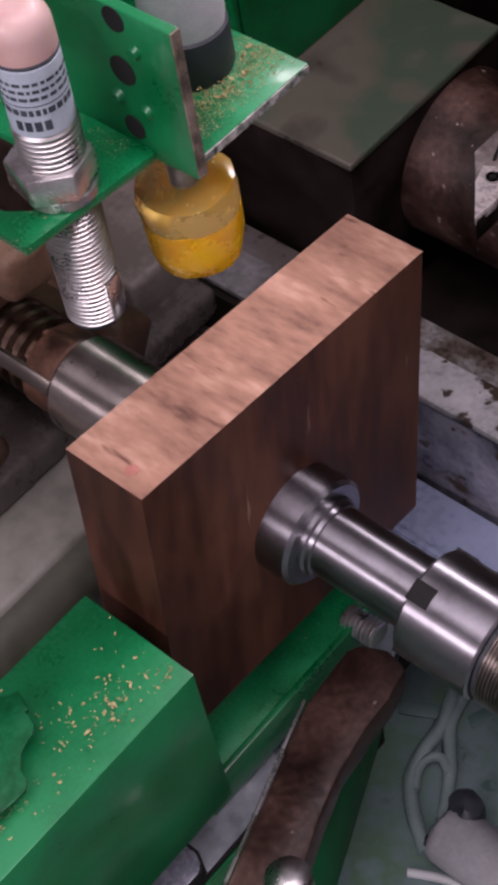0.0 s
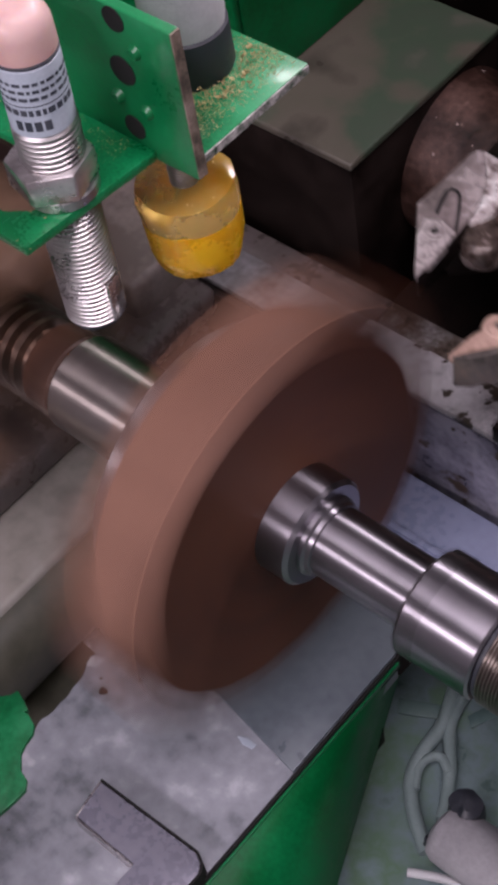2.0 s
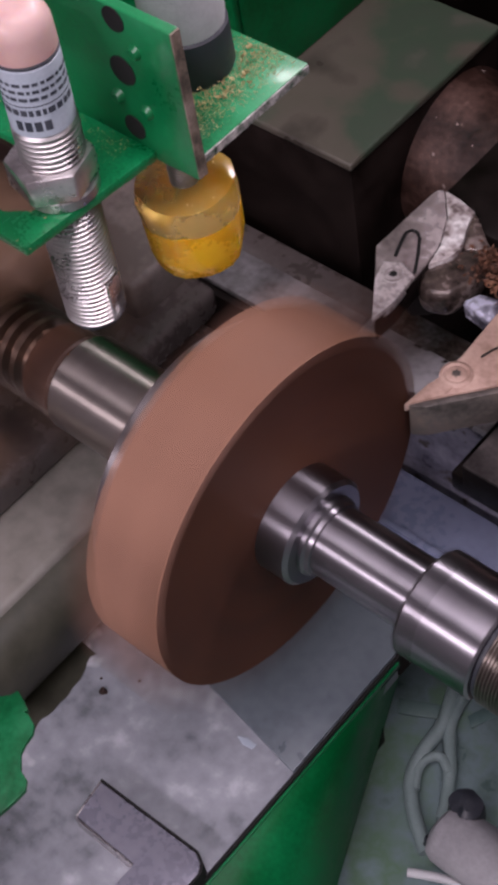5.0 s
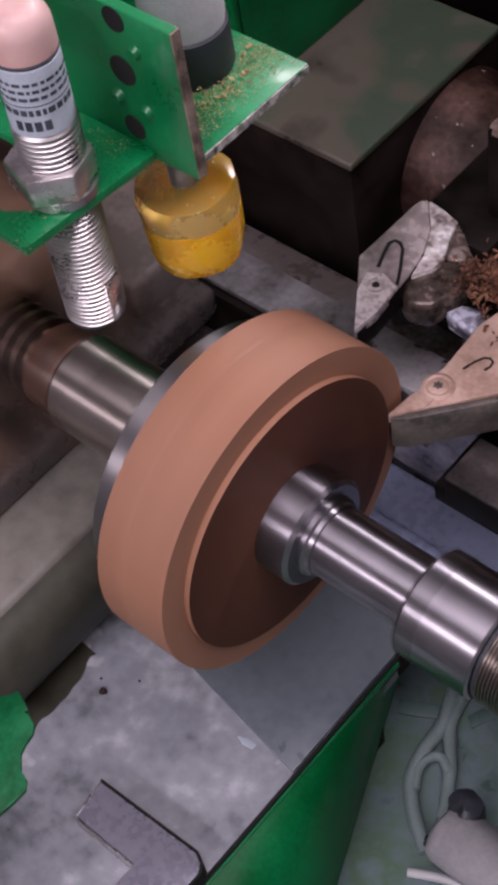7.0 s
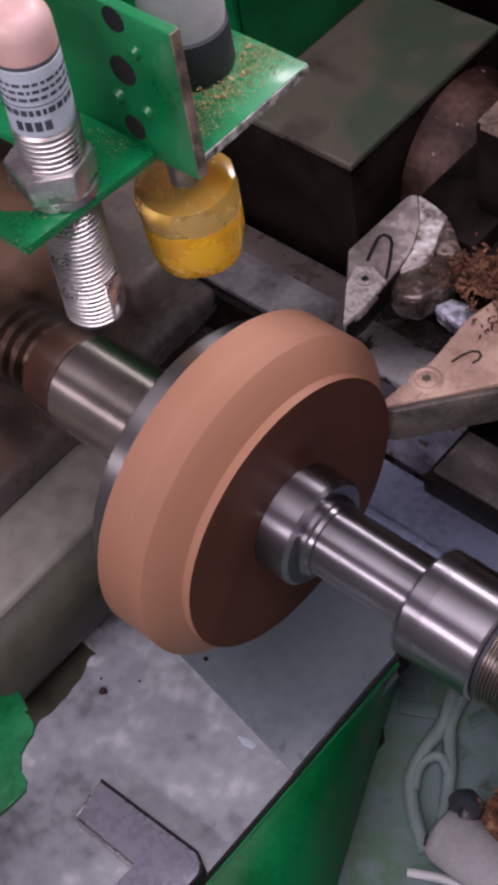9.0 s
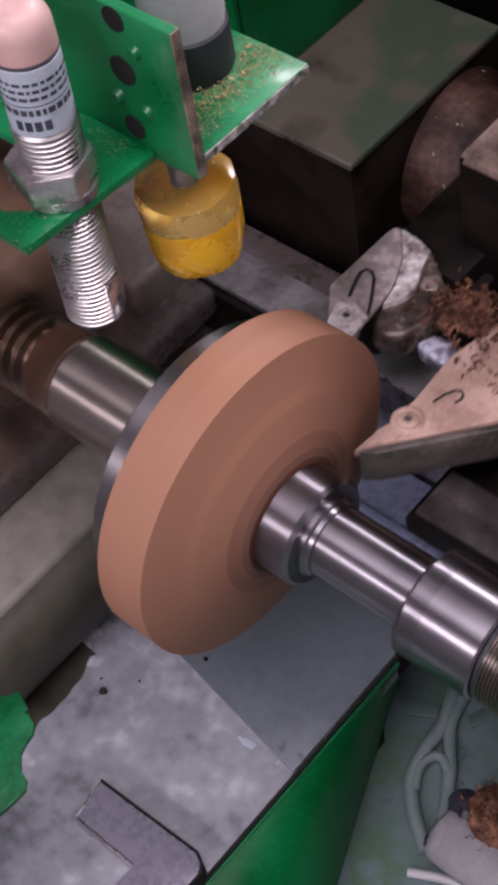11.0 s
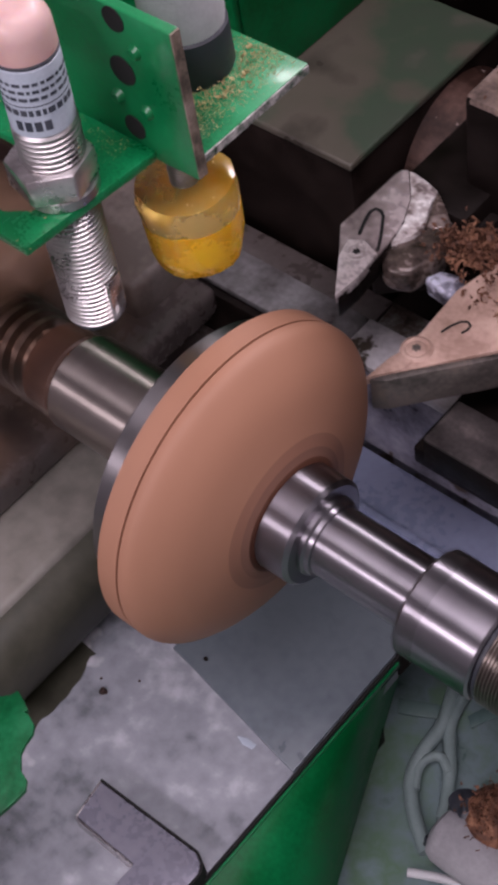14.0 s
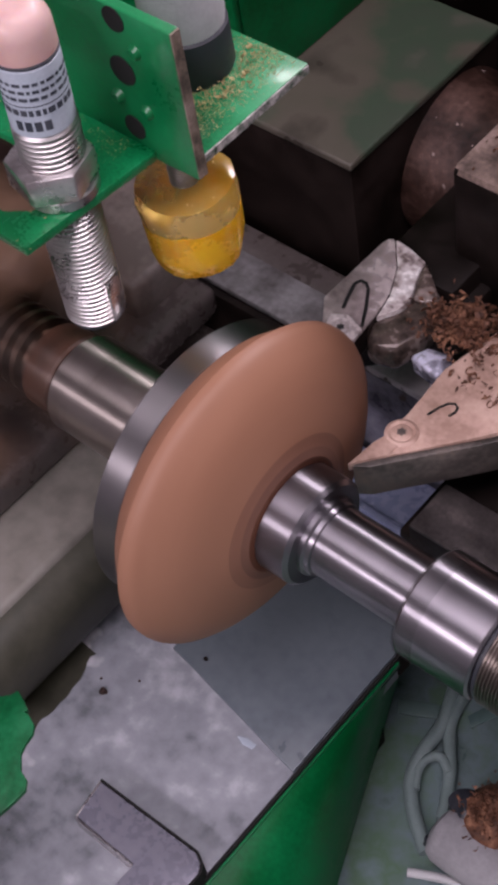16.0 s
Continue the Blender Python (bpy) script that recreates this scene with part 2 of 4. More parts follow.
ORANGE = material("orange_plastic", [(0.7, 0.3, 0.05), (0.8, 0.4, 0.08)], 0.4, scale=60, fine=700, bump=0.1)
CHIP = material("wood_shavings", [(0.055, 0.020, 0.010), (0.13, 0.052, 0.027), (0.34, 0.17, 0.10)], 0.75, scale=160, fine=900, bump=0.2, spread=(0.36, 0.72))
DUST = material("fine_sawdust", [(0.34, 0.27, 0.12), (0.52, 0.42, 0.22)], 0.9, scale=240, fine=1600, bump=0.5)
TRAY = material("tray_sheet", [(0.085, 0.130, 0.115), (0.165, 0.22, 0.235), (0.115, 0.190, 0.125), (0.185, 0.25, 0.27), (0.28, 0.335, 0.355)], 0.4, 0.0, scale=16, fine=90,
                bump=0.12, spread=(0.30, 0.72))
CABLE = material("pale_teal_cable", [(0.15, 0.20, 0.20), (0.195, 0.250, 0.250)], 0.45, scale=60, fine=600, bump=0.1)
WHITE = material("scuffed_white_plastic", [(0.20, 0.195, 0.21), (0.31, 0.30, 0.32)], 0.5, scale=40, fine=500, bump=0.15)
JAW = material("tan_jaw", [(0.07, 0.036, 0.022), (0.17, 0.092, 0.054)], 0.6, scale=60, fine=600, bump=0.4)
BLUE_IRON = material("slide_cover_painted_blue", [(0.19, 0.215, 0.32), (0.28, 0.31, 0.44)], 0.3, 0.1, scale=18, fine=260, bump=0.12)
BARE = material("bare_chipped_edge", [(0.05, 0.09, 0.06), (0.35, 0.34, 0.33), (0.6, 0.58, 0.56)], 0.4, 0.3, scale=260, fine=900, bump=0.3)
WORN = material("chipped_brown_edge", [(0.06, 0.05, 0.04), (0.17, 0.13, 0.10), (0.26, 0.2, 0.17)], 0.6, 0.1, scale=120, fine=900, bump=0.3)
GREY_BROWN = material("grey_brown_backing", [(0.13, 0.105, 0.094), (0.20, 0.165, 0.150), (0.26, 0.218, 0.200)], 0.5, 0.0, scale=20, fine=300, bump=0.2)
BAR = material("lavender_grey_steel_bar", [(0.21, 0.208, 0.26), (0.27, 0.265, 0.32), (0.34, 0.33, 0.38)], 0.36, 0.2, scale=22, fine=300, bump=0.1)
# Enamel green darkened to paint the shade on the chip guard.
GREEN_SHADED = material("shaded_green_enamel", [(0.0, 0.045, 0.012), (0.001, 0.085, 0.026), (0.004, 0.12, 0.042)], 0.45, scale=60, fine=600, bump=0.3, spec=0.3)

TEAL = material("dull_teal_sheet", [(0.07, 0.115, 0.11), (0.11, 0.165, 0.155)], 0.45, scale=25, fine=300, bump=0.15)
FACET = material("painted_reflection_facet", [(0.20, 0.155, 0.148), (0.60, 0.52, 0.51), (0.96, 0.92, 0.91)], 0.22, 0.2, scale=75, fine=400, bump=0.6, spread=(0.38, 0.56))
GLINT = material("painted_glint_steel", [(0.05, 0.045, 0.055), (0.18, 0.175, 0.22), (0.70, 0.70, 0.86)], 0.2, 0.3, scale=55, fine=300, bump=0.5, spread=(0.40, 0.64))
MOTOR = material("dusty_rusty_iron", [(0.010, 0.005, 0.004), (0.032, 0.015, 0.011), (0.080, 0.042, 0.033), (0.20, 0.12, 0.10)], 0.45, 0.0, scale=30, fine=350,
                 bump=0.6, bump_size=0.001, spread=(0.3, 0.78), speck=(0.34, 0.26, 0.24), speck_cut=0.69, speck_scale=150)
ORANGE_RUST = material("orange_rust", [(0.026, 0.012, 0.008), (0.065, 0.028, 0.017), (0.12, 0.052, 0.030)], 0.5, 0.2, scale=60, fine=500, bump=0.4)
RED_MARK = material("faded_red_paint", [(0.30, 0.11, 0.09), (0.40, 0.16, 0.13)], 0.8, scale=300, fine=1200, bump=0.3)
SHOULDER = material("oily_mottled_steel", [(0.030, 0.022, 0.019), (0.13, 0.095, 0.083), (0.38, 0.31, 0.29)], 0.24, 0.25, scale=85, fine=450, bump=0.7, spread=(0.34, 0.72))
POST_DUST = material("dust_caked_black_steel", [(0.05, 0.034, 0.028), (0.17, 0.12, 0.10), (0.33, 0.24, 0.205)], 0.8, 0, scale=60, fine=500, bump=0.6, spread=(0.3, 0.68))
NUT = material("worn_nickel_plate", [(0.42, 0.39, 0.39), (0.70, 0.66, 0.66)], 0.26, 0.9, scale=60, fine=500, bump=0.2)

INSERT = material("ground_carbide", [(0.36, 0.305, 0.30), (0.55, 0.485, 0.48), (0.74, 0.68, 0.675)], 0.3, 0.15, scale=90, fine=600, bump=0.3)
OLIVE = material("olive_shaded_iron", [(0.020, 0.020, 0.013), (0.044, 0.043, 0.029), (0.080, 0.076, 0.056)], 0.5, 0.0, scale=26, fine=200, bump=0.2, spread=(0.3, 0.75))
WALL = material("pale_bounce_plaster", [(0.50, 0.49, 0.51), (0.60, 0.59, 0.61)], 0.85, scale=3, fine=40, bump=0.1)
CONCRETE = material("concrete_floor", [(0.28, 0.27, 0.27), (0.40, 0.385, 0.385)], 0.8, scale=3, fine=60, bump=0.2)

# ---------------------------------------------------------------- room
# Unseen room; its pale walls and ceiling are added to bounce light.
solo("floor", box(-2.5, 2.5, -2.0, 2.5, -1.06, -1.0), CONCRETE, "worn grey concrete workshop floor", "floor", kind="structure")
solo("ceiling", box(-2.5, 2.5, -2.0, 2.5, 2.0, 2.08), WALL, "plain pale unseen ceiling that bounces light", "ceiling", kind="structure")
for nm, b in (("wall_north", (-2.5, 2.5, 2.5, 2.6, -1.0, 2.0)), ("wall_south", (-2.5, 2.5, -2.1, -2.0, -1.0, 2.0)),
              ("wall_east", (2.5, 2.6, -2.0, 2.5, -1.0, 2.0)), ("wall_west", (-2.6, -2.5, -2.0, 2.5, -1.0, 2.0))):
    solo(nm, box(*b), WALL, "plain grey unseen wall that bounces light", "wall", kind="structure")

# ---------------------------------------------------------------- machine bed and castings
bed = thing("lathe_bed", "grey planed iron lathe bed smeared with oil and dust", "machine bed")
part("base", box(-0.55, -0.06, -0.30, 0.40, -1.0, -0.215, 0.004), BLACK_IRON, bed)
part("base", box(-0.0598, 0.55, 0.10, 0.40, -1.0, -0.215, 0.004), BLACK_IRON, bed)
part("front_plate", box(-0.55, 0.0125, -0.30, 0.03, -0.145, -0.125, 0.0012), BED, bed, "pale planed iron plate with dusty scratches")
part("paint_smear", roughen(prism([(-0.0157, -0.0368), (-0.0116, -0.0351), (-0.0068, -0.0353), (-0.0070, -0.0376), (-0.0114, -0.0385)], -0.1252, -0.12475, 0.0001), 0.0004, 400), LABEL, bed, "small white smear on the plate")
part("web", box(-0.55, 0.005, -0.29, 0.025, -0.215, -0.145, 0.001), BLACK_IRON, bed)
# Thin flat sheet coloured darker than the bed plate.
part("chute", prism([(-0.0630, -0.0235), (-0.0542, -0.0247), (0.0122, -0.0356), (0.0122, 0.0498), (-0.0630, 0.0498)], -0.1255, -0.1238, 0.0004), CHUTE, bed,
     "smoother sheet in a darker blue-grey than the bed")
# The cover's blue reflection is put into its base colour.
part("rear_plate", box(-0.062, 0.55, 0.050, 0.098, -0.117, -0.112, 0.0015), BLUE_IRON, bed, "smooth slide cover with a blue reflection painted in")
part("chute_support", box(-0.062, 0.0125, 0.0305, 0.0496, -0.145, -0.1256, 0.0008), BLACK_IRON, bed)
part("ridge", box(-0.060, 0.55, 0.0700, 0.0735, -0.113, -0.1105, 0.0010), BLUE_IRON, bed)
part("inner_web", box(-0.0638, 0.55, 0.088, 0.099, -0.215, -0.1175, 0.001), BLACK_IRON, bed)
part("inner_block", box(-0.55, -0.064, 0.031, 0.0985, -0.215, -0.090, 0.002), DARK_GREY, bed, "dark grey inner face of the bed")
# Towards the headstock the slideway is coloured darker than the rest.
part("slideway", box(-0.55, -0.0702, 0.102, 0.124, -0.0645, -0.0604, 0.0015), RAIL_END, bed, "darker end of the slideway")
part("slideway", box(-0.070, 0.55, 0.102, 0.124, -0.0645, -0.06, 0.0015), RAIL, bed, "steel slideway with grime spots")
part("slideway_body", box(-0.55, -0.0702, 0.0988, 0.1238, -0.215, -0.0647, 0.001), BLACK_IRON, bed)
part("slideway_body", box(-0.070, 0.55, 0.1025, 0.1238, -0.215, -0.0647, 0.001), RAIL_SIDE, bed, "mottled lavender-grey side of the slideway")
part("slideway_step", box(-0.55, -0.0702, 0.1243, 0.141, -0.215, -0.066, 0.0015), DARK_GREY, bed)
part("slideway_step", roughen(box(-0.070, 0.55, 0.1243, 0.141, -0.215, -0.066, 0.0015), 0.0008, 90, 3), RAIL_GRIME, bed, "grime-caked step beside the slideway")
part("rear_web", box(-0.55, 0.55, 0.1415, 0.40, -0.215, -0.10, 0.002), BLACK_IRON, bed)
# sloping green end panel with its dark gap
def curved_sheet(near, far, thick=0.002, n=16, m=24):
    """A sheet bent from an upper edge over a middle line down to a lower edge; near, far: those three points at each end."""
    bm = bmesh.new()
    sides = []
    for off in (Vector((0, 0, 0)), Vector((-thick, 0, -thick))):
        grid = []
        for k in range(n + 1):
            u = k / n
            p, q = [Vector(a) * (1 - u) ** 2 + Vector(b) * 2 * u * (1 - u) + Vector(c) * u * u for a, b, c in (near, far)]
            grid.append([bm.verts.new(p.lerp(q, e / m) + off) for e in range(m + 1)])
        sides.append(grid)
    for grid in sides:
        for k in range(n):
            for e in range(m):
                bm.faces.new((grid[k][e], grid[k][e + 1], grid[k + 1][e + 1], grid[k + 1][e]))
    a, b = sides
    for k in range(n):
        for e in (0, m):
            bm.faces.new((a[k][e], a[k + 1][e], b[k + 1][e], b[k][e]))
    for e in range(m):
        for k in (0, n):
            bm.faces.new((a[k][e], a[k][e + 1], b[k][e + 1], b[k][e]))
    return bm


panel = thing("end_panel", "green enamelled sheet panel curving down from the bed's edge", "panel")
part("curved_sheet", curved_sheet([(0.0142, 0.028, -0.127), (0.0100, 0.0345, -0.140), (-0.0130, 0.0622, -0.2045)], [(0.0142, -0.25, -0.127), (0.120, -0.25, -0.130), (0.117, -0.25, -0.2045)]), GREEN_DARK, panel)
part("top_lip", box(0.0141, 0.0152, -0.24, 0.028, -0.1290, -0.1262, 0.0003), GREEN_CLEAN, panel, "chipped top lip")

# Black strip added to paint the dark gap at the bed edge.
solo("edge_gap", box(0.0126, 0.0140, -0.24, 0.030, -0.134, -0.1246, 0.0003), BLACK, "thin black strip painted as the gap along the bed edge", "seal")

tray = thing("chip_tray", "greasy grey-green sheet metal chip tray", "tray")
part("pan", box(-0.058, 0.9, -0.55, 0.0995, -0.219, -0.205, 0.001), TRAY, tray)
part("rim", box(-0.058, 0.9, -0.556, -0.5502, -0.219, -0.170, 0.001), TRAY, tray)
part("rim", box(0.9002, 0.906, -0.556, 0.0995, -0.219, -0.170, 0.001), TRAY, tray)

# headstock casting
hs = thing("headstock", "grey-green greasy cast iron headstock", "headstock")
# Shade is put into the colour: dark olive sides under a pale top.
part("body", roughen(box(-0.55, -0.0885, -0.26, 0.028, -0.125, -0.0785, 0.019, 8), 0.0006, 40), OLIVE, hs, "dark olive casting with its shade painted in")
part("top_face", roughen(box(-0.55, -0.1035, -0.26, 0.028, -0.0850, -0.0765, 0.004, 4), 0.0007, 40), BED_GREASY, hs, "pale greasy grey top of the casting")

# Thin dark film paints the shade where the casting meets the bed.
part("foot_shade_film", roughen(prism([(-0.12, -0.200)] + [(-0.0835 - 0.30 * max(0.0, y + 0.062) + 0.0030 * noise.noise(Vector((0, 170 * y, 0))) + 0.0014 * noise.noise(Vector((3, 600 * y, 0))), y) for y in [-0.200 + 0.0025 * k for k in range(63)]]
                                  + [(-0.12, -0.0430)], -0.1252, -0.1246), 0.0002, 150), OLIVE, hs, "dark film painting the shade on the bed at its foot")

# Added dark ledge whose tone paints the shadow of the chuck.
part("chuck_shade", box(-0.55, -0.136, -0.095, 0.10, -0.0765, -0.060, 0.004, 3), DARK_GREY, hs, "dark ledge painting the shadow under the chuck")
# Added plate, placed to fit the view; its tone stands for blurred jaws.
part("back_plate", box(-0.26, -0.150, 0.066, 0.1235, -0.0763, -0.040, 0.004, 3), GREY_BROWN, hs, "grey-brown plate added to fill the view behind the sensor")
part("bearing_block", box(-0.55, -0.225, -0.12, 0.12, -0.060, 0.08, 0.015, 4), BLACK_IRON, hs)

# castings behind the work
rear = thing("rear_casting", "dark cast iron block with a smeared grey-green top", "casting")
# Block sides coloured near-black, below a lighter smeared top.
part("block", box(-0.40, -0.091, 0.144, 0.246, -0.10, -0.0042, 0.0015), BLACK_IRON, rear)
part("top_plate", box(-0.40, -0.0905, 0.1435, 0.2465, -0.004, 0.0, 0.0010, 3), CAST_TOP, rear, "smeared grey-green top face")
cover = thing("machine_cover", "dark green enamelled machine cover", "cover")
part("front_sheet", box(-0.42, -0.151, 0.150, 0.154, 0.0, 0.20, 0.0015), GREEN_DARK, cover)
part("side_sheet", box(-0.155, -0.151, 0.1542, 0.30, 0.0, 0.20, 0.0015), GREEN_DARK, cover)
part("top_sheet", box(-0.42, -0.1552, 0.1542, 0.30, 0.195, 0.20, 0.0015), GREEN_DARK, cover)
mot = thing("drive_motor", "rusty brown round drive motor", "motor", at=(-0.049, 0.212, -0.044))
part("housing", lathe([(-0.075, 0), (-0.075, 0.032), (-0.070, 0.038), (0.2, 0.038), (0.2, 0)], 64), MOTOR, mot)
part("end_cap", lathe([(-0.083, 0), (-0.083, 0.024), (-0.080, 0.028), (-0.075, 0.028), (-0.075, 0)], 48), MOTOR, mot)
for k in range(4):
    a = radians(45 + 90 * k)
    part("bolt", rod(-0.079, -0.0745, 0.0028, seg=12), STEEL_DULL, mot).location = (0, 0.0335 * math.cos(a), 0.0335 * math.sin(a))
# Added dark sheet that fills the background behind the castings.
solo("dark_backing", box(-0.40, 0.45, 0.30, 0.34, -0.1, 0.30, 0.004), BLACK_IRON, "plain dark sheet added behind the machine", "cover")

# ---------------------------------------------------------------- spindle, chuck and drive flange
spindle = thing("spindle", "bright turned steel spindle with a drive flange and chuck", "spindle")
part("sleeve", lathe([(-0.1010, 0), (-0.1010, 0.0182), (-0.1002, 0.0190), (-0.043, 0.0190), (-0.043, 0)], 96), SLEEVE, spindle)
part("drive_flange", lathe([(-0.0425, 0), (-0.0425, 0.0524), (-0.0418, 0.0531), (-0.0318, 0.0531), (-0.0311, 0.0524), (-0.0311, 0)], 128), STEEL_DULL, spindle,
     "grey turned steel drive flange")
HUB_LINE = [(-0.184, 0), (-0.184, 0.0200), (-0.1560, 0.0200), (-0.1552, 0.0130)]
for k in range(5):          # coarse worn ribs
    u = -0.1500 + 0.0062 * k
    HUB_LINE += [(u, 0.0128), (u + 0.0008, 0.0158), (u + 0.0034, 0.0160), (u + 0.0042, 0.0128)]
HUB_LINE += [(-0.1172, 0.0128), (-0.1168, 0.0150), (-0.1010, 0.0158), (-0.1012, 0.0145), (-0.1012, 0)]
part("hub", lathe(HUB_LINE, 96), HUB, spindle, "rust-brown ribbed hub")
part("collar", lathe([(-0.1165, 0.0140), (-0.1165, 0.0163), (-0.1155, 0.0168), (-0.1040, 0.0170), (-0.1030, 0.0162), (-0.1030, 0.0140)], 64), ORANGE_RUST, spindle, "orange-rusted collar")
for k in range(2):
    part("key", box(-0.1500, -0.1020, -0.0030, 0.0030, 0.0120, 0.0178, 0.0006), STEEL_BROWN, spindle, "worn bright steel key").matrix_basis = pose(0, 0, 0, 62 + 180 * k)
part("chuck_body", lathe([(-0.222, 0), (-0.222, 0.062), (-0.218, 0.066), (-0.188, 0.066), (-0.184, 0.062), (-0.184, 0)], 96), RUST, spindle)
for k in range(3):
    j = part("jaw", roughen(merge(box(-0.186, -0.117, -0.011, 0.011, 0.034, 0.056, 0.005, 3), box(-0.186, -0.136, -0.010, 0.010, 0.0185, 0.036, 0.003, 2)), 0.0012, 90), JAW, spindle,
             "tan worn stepped chuck jaw")
    j.matrix_basis = pose(0, 0, 0, 0 + 120 * k)

# ---------------------------------------------------------------- live centre
live = thing("live_center", "polished steel live centre pressing on the wood", "live centre")
part("pressure_pad", lathe([(-0.0004, 0), (-0.0004, 0.0196), (0.0001, 0.0201), (0.0116, 0.0201), (0.0131, 0.0187), (0.0131, 0)], 96), STEEL, live)
part("collar", lathe([(0.013, 0), (0.013, 0.0147), (0.0148, 0.0147), (0.0152, 0.0143), (0.0156, 0.0138), (0.0172, 0.0136), (0.0176, 0.0130), (0.0176, 0)], 96), STEEL, live)
part("shank", rod(0.0165, 0.060, 0.0127, chamfer=0.0003, seg=96), STEEL, live)
nut = part("clamp_nut", lathe([(0.0557, 0.0127), (0.0557, 0.0182), (0.0567, 0.0192), (0.0835, 0.0192), (0.0843, 0.0184), (0.0843, 0.0127)], 96), STEEL, live,
           "slotted polished steel nut")
for k in range(4):
    s = part("slot", box(0.0555, 0.0635, -0.0036, 0.0036, 0.0150, 0.0194, 0.0003), BLACK, nut, "dark spanner slot")
    s.matrix_basis = pose(0, 0, 0, 28 + 90 * k)
part("groove", rod(0.0842, 0.0862, 0.0172, seg=64), BLACK_RUBBER, live)
part("threaded_sleeve", thread(0.0862, 0.16, 0.0184, 0.0012, axis="x", seg=64), STEEL_BROWN, live)
tail = thing("tailstock", "grey steel tailstock quill", "tailstock")
part("quill", rod(0.16, 0.34, 0.024), STEEL_DULL, tail)
part("body", box(0.30, 0.50, -0.05, 0.09, -0.112, 0.05, 0.01, 3), GREEN_CLEAN, tail)

# ---------------------------------------------------------------- the wood
wood = thing("wood_blank", "square brown hardwood blank being turned into a round knob", "wood blank")
HALF, BACK = 0.0655, -0.031
DY, DZ = 0.0033, 0.0032          # the blank is set a little off centre to fit the camera's view
KEYED = []          # (part, rows) for motions()


def still_then(ob, steps):
    """steps: (time, offset x, offset along the part's own radius, angle of that radius)."""
    rows, last = [(0.0, Matrix.Identity(4))], Matrix.Identity(4)
    for t, dx, dr, ang in steps:
        m = Matrix.Translation((dx, dr * math.cos(radians(ang)), dr * math.sin(radians(ang))))
        rows += [(t - 0.04, last), (t + 0.03, m)]
        last = m
    rows.append((16.0, last))
    KEYED.append((ob, rows))


def x_prism(poly, x0, x1, mat_of):
    """A prism along x over a polygon of (y, z); mat_of(normal, middle) chooses the material."""
    bm = bmesh.new()
    a = [bm.verts.new((x0, y, z)) for y, z in poly]
    b = [bm.verts.new((x1, y, z)) for y, z in poly]
    bm.faces.new(a[::-1])
    bm.faces.new(b)
    for i in range(len(poly)):
        j = (i + 1) % len(poly)
        bm.faces.new((a[i], a[j], b[j], b[i]))
    bmesh.ops.recalc_face_normals(bm, faces=bm.faces)
    bm.normal_update()
    for f in bm.faces:
        f.material_index = mat_of(f.normal, f.calc_center_median())
    return bm


WOODS = [WOOD_TURNED, WOOD_FACE, WOOD_SAWN, WOOD_MID, WOOD_BROWN]


def shade_hub(ob):
    """Darker rings round the pressure pad: dark old face inside, painted shade further out."""
    for p in ob.data.polygons:
        r = math.hypot(p.center.y, p.center.z)
        if r < 0.0295 and p.center.x > -0.006:
            p.material_index = 1 if r < 0.0222 else 3 if r < 0.0245 else 4


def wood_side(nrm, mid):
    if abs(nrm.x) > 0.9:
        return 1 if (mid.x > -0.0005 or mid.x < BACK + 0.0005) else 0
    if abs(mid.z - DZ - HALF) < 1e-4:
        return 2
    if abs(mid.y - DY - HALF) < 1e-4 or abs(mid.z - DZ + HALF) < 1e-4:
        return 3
    # Operator side: the wood's own dark brown, with its shade painted in.
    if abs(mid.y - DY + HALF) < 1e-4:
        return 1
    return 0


TILT = -5.3
core = part("turned_core", lathe([(-0.0003, 0), (-0.0003, 0.0212), (-0.0006, 0.0222), (-0.0010, 0.0236), (-0.0015, 0.0254), (-0.0020, 0.0274), (-0.0026, 0.0300), (-0.0034, 0.0335), (-0.0046, 0.038),
                                  (-0.0060, 0.043), (-0.0077, 0.0474), (-0.0100, 0.0518), (-0.0127, 0.0558), (-0.0150, 0.0585), (-0.0168, 0.0603),
                                  (-0.0186, 0.0614), (-0.0200, 0.0617), (-0.0218, 0.0617), (-0.0222, 0.0606), (-0.0230, 0.0602),
                                  (-0.0308, 0.0540), (-0.0308, 0)], 128, dark=(0,)), WOODS, wood, "round turned wooden dome, pale reddish brown")
shade_hub(core)


def blank_ring(sy, sz, r0, r1):
    """The part of the square blank that lies in one quadrant between two radii."""
    hy, hz = HALF + sy * DY, HALF + sz * DZ
    marks = {0.0, 90.0, math.degrees(math.atan2(hz, hy))}
    for r in (0.0617, 0.0665, 0.0765):
        if r > hy:
            marks.add(math.degrees(math.acos(hy / r)))
        if r > hz:
            marks.add(math.degrees(math.asin(hz / r)))
    inner, outer = [], []
    for a in sorted(marks | set(range(0, 91, 5))):
        c, s = math.cos(radians(a)), math.sin(radians(a))
        edge = min(hy / max(c, 1e-6), hz / max(s, 1e-6))
        lo, hi = min(r0, edge), min(r1, edge)
        if a <= 90 and edge >= r0 - 1e-7:
            inner.append((sy * lo * c, sz * lo * s))
            outer.append((sy * hi * c, sz * hi * s))
    line = []
    for p in outer + inner[::-1]:
        if not line or math.dist(p, line[-1]) > 1e-6:
            line.append(p)
    return line[:-1] if math.dist(line[0], line[-1]) < 1e-6 else line


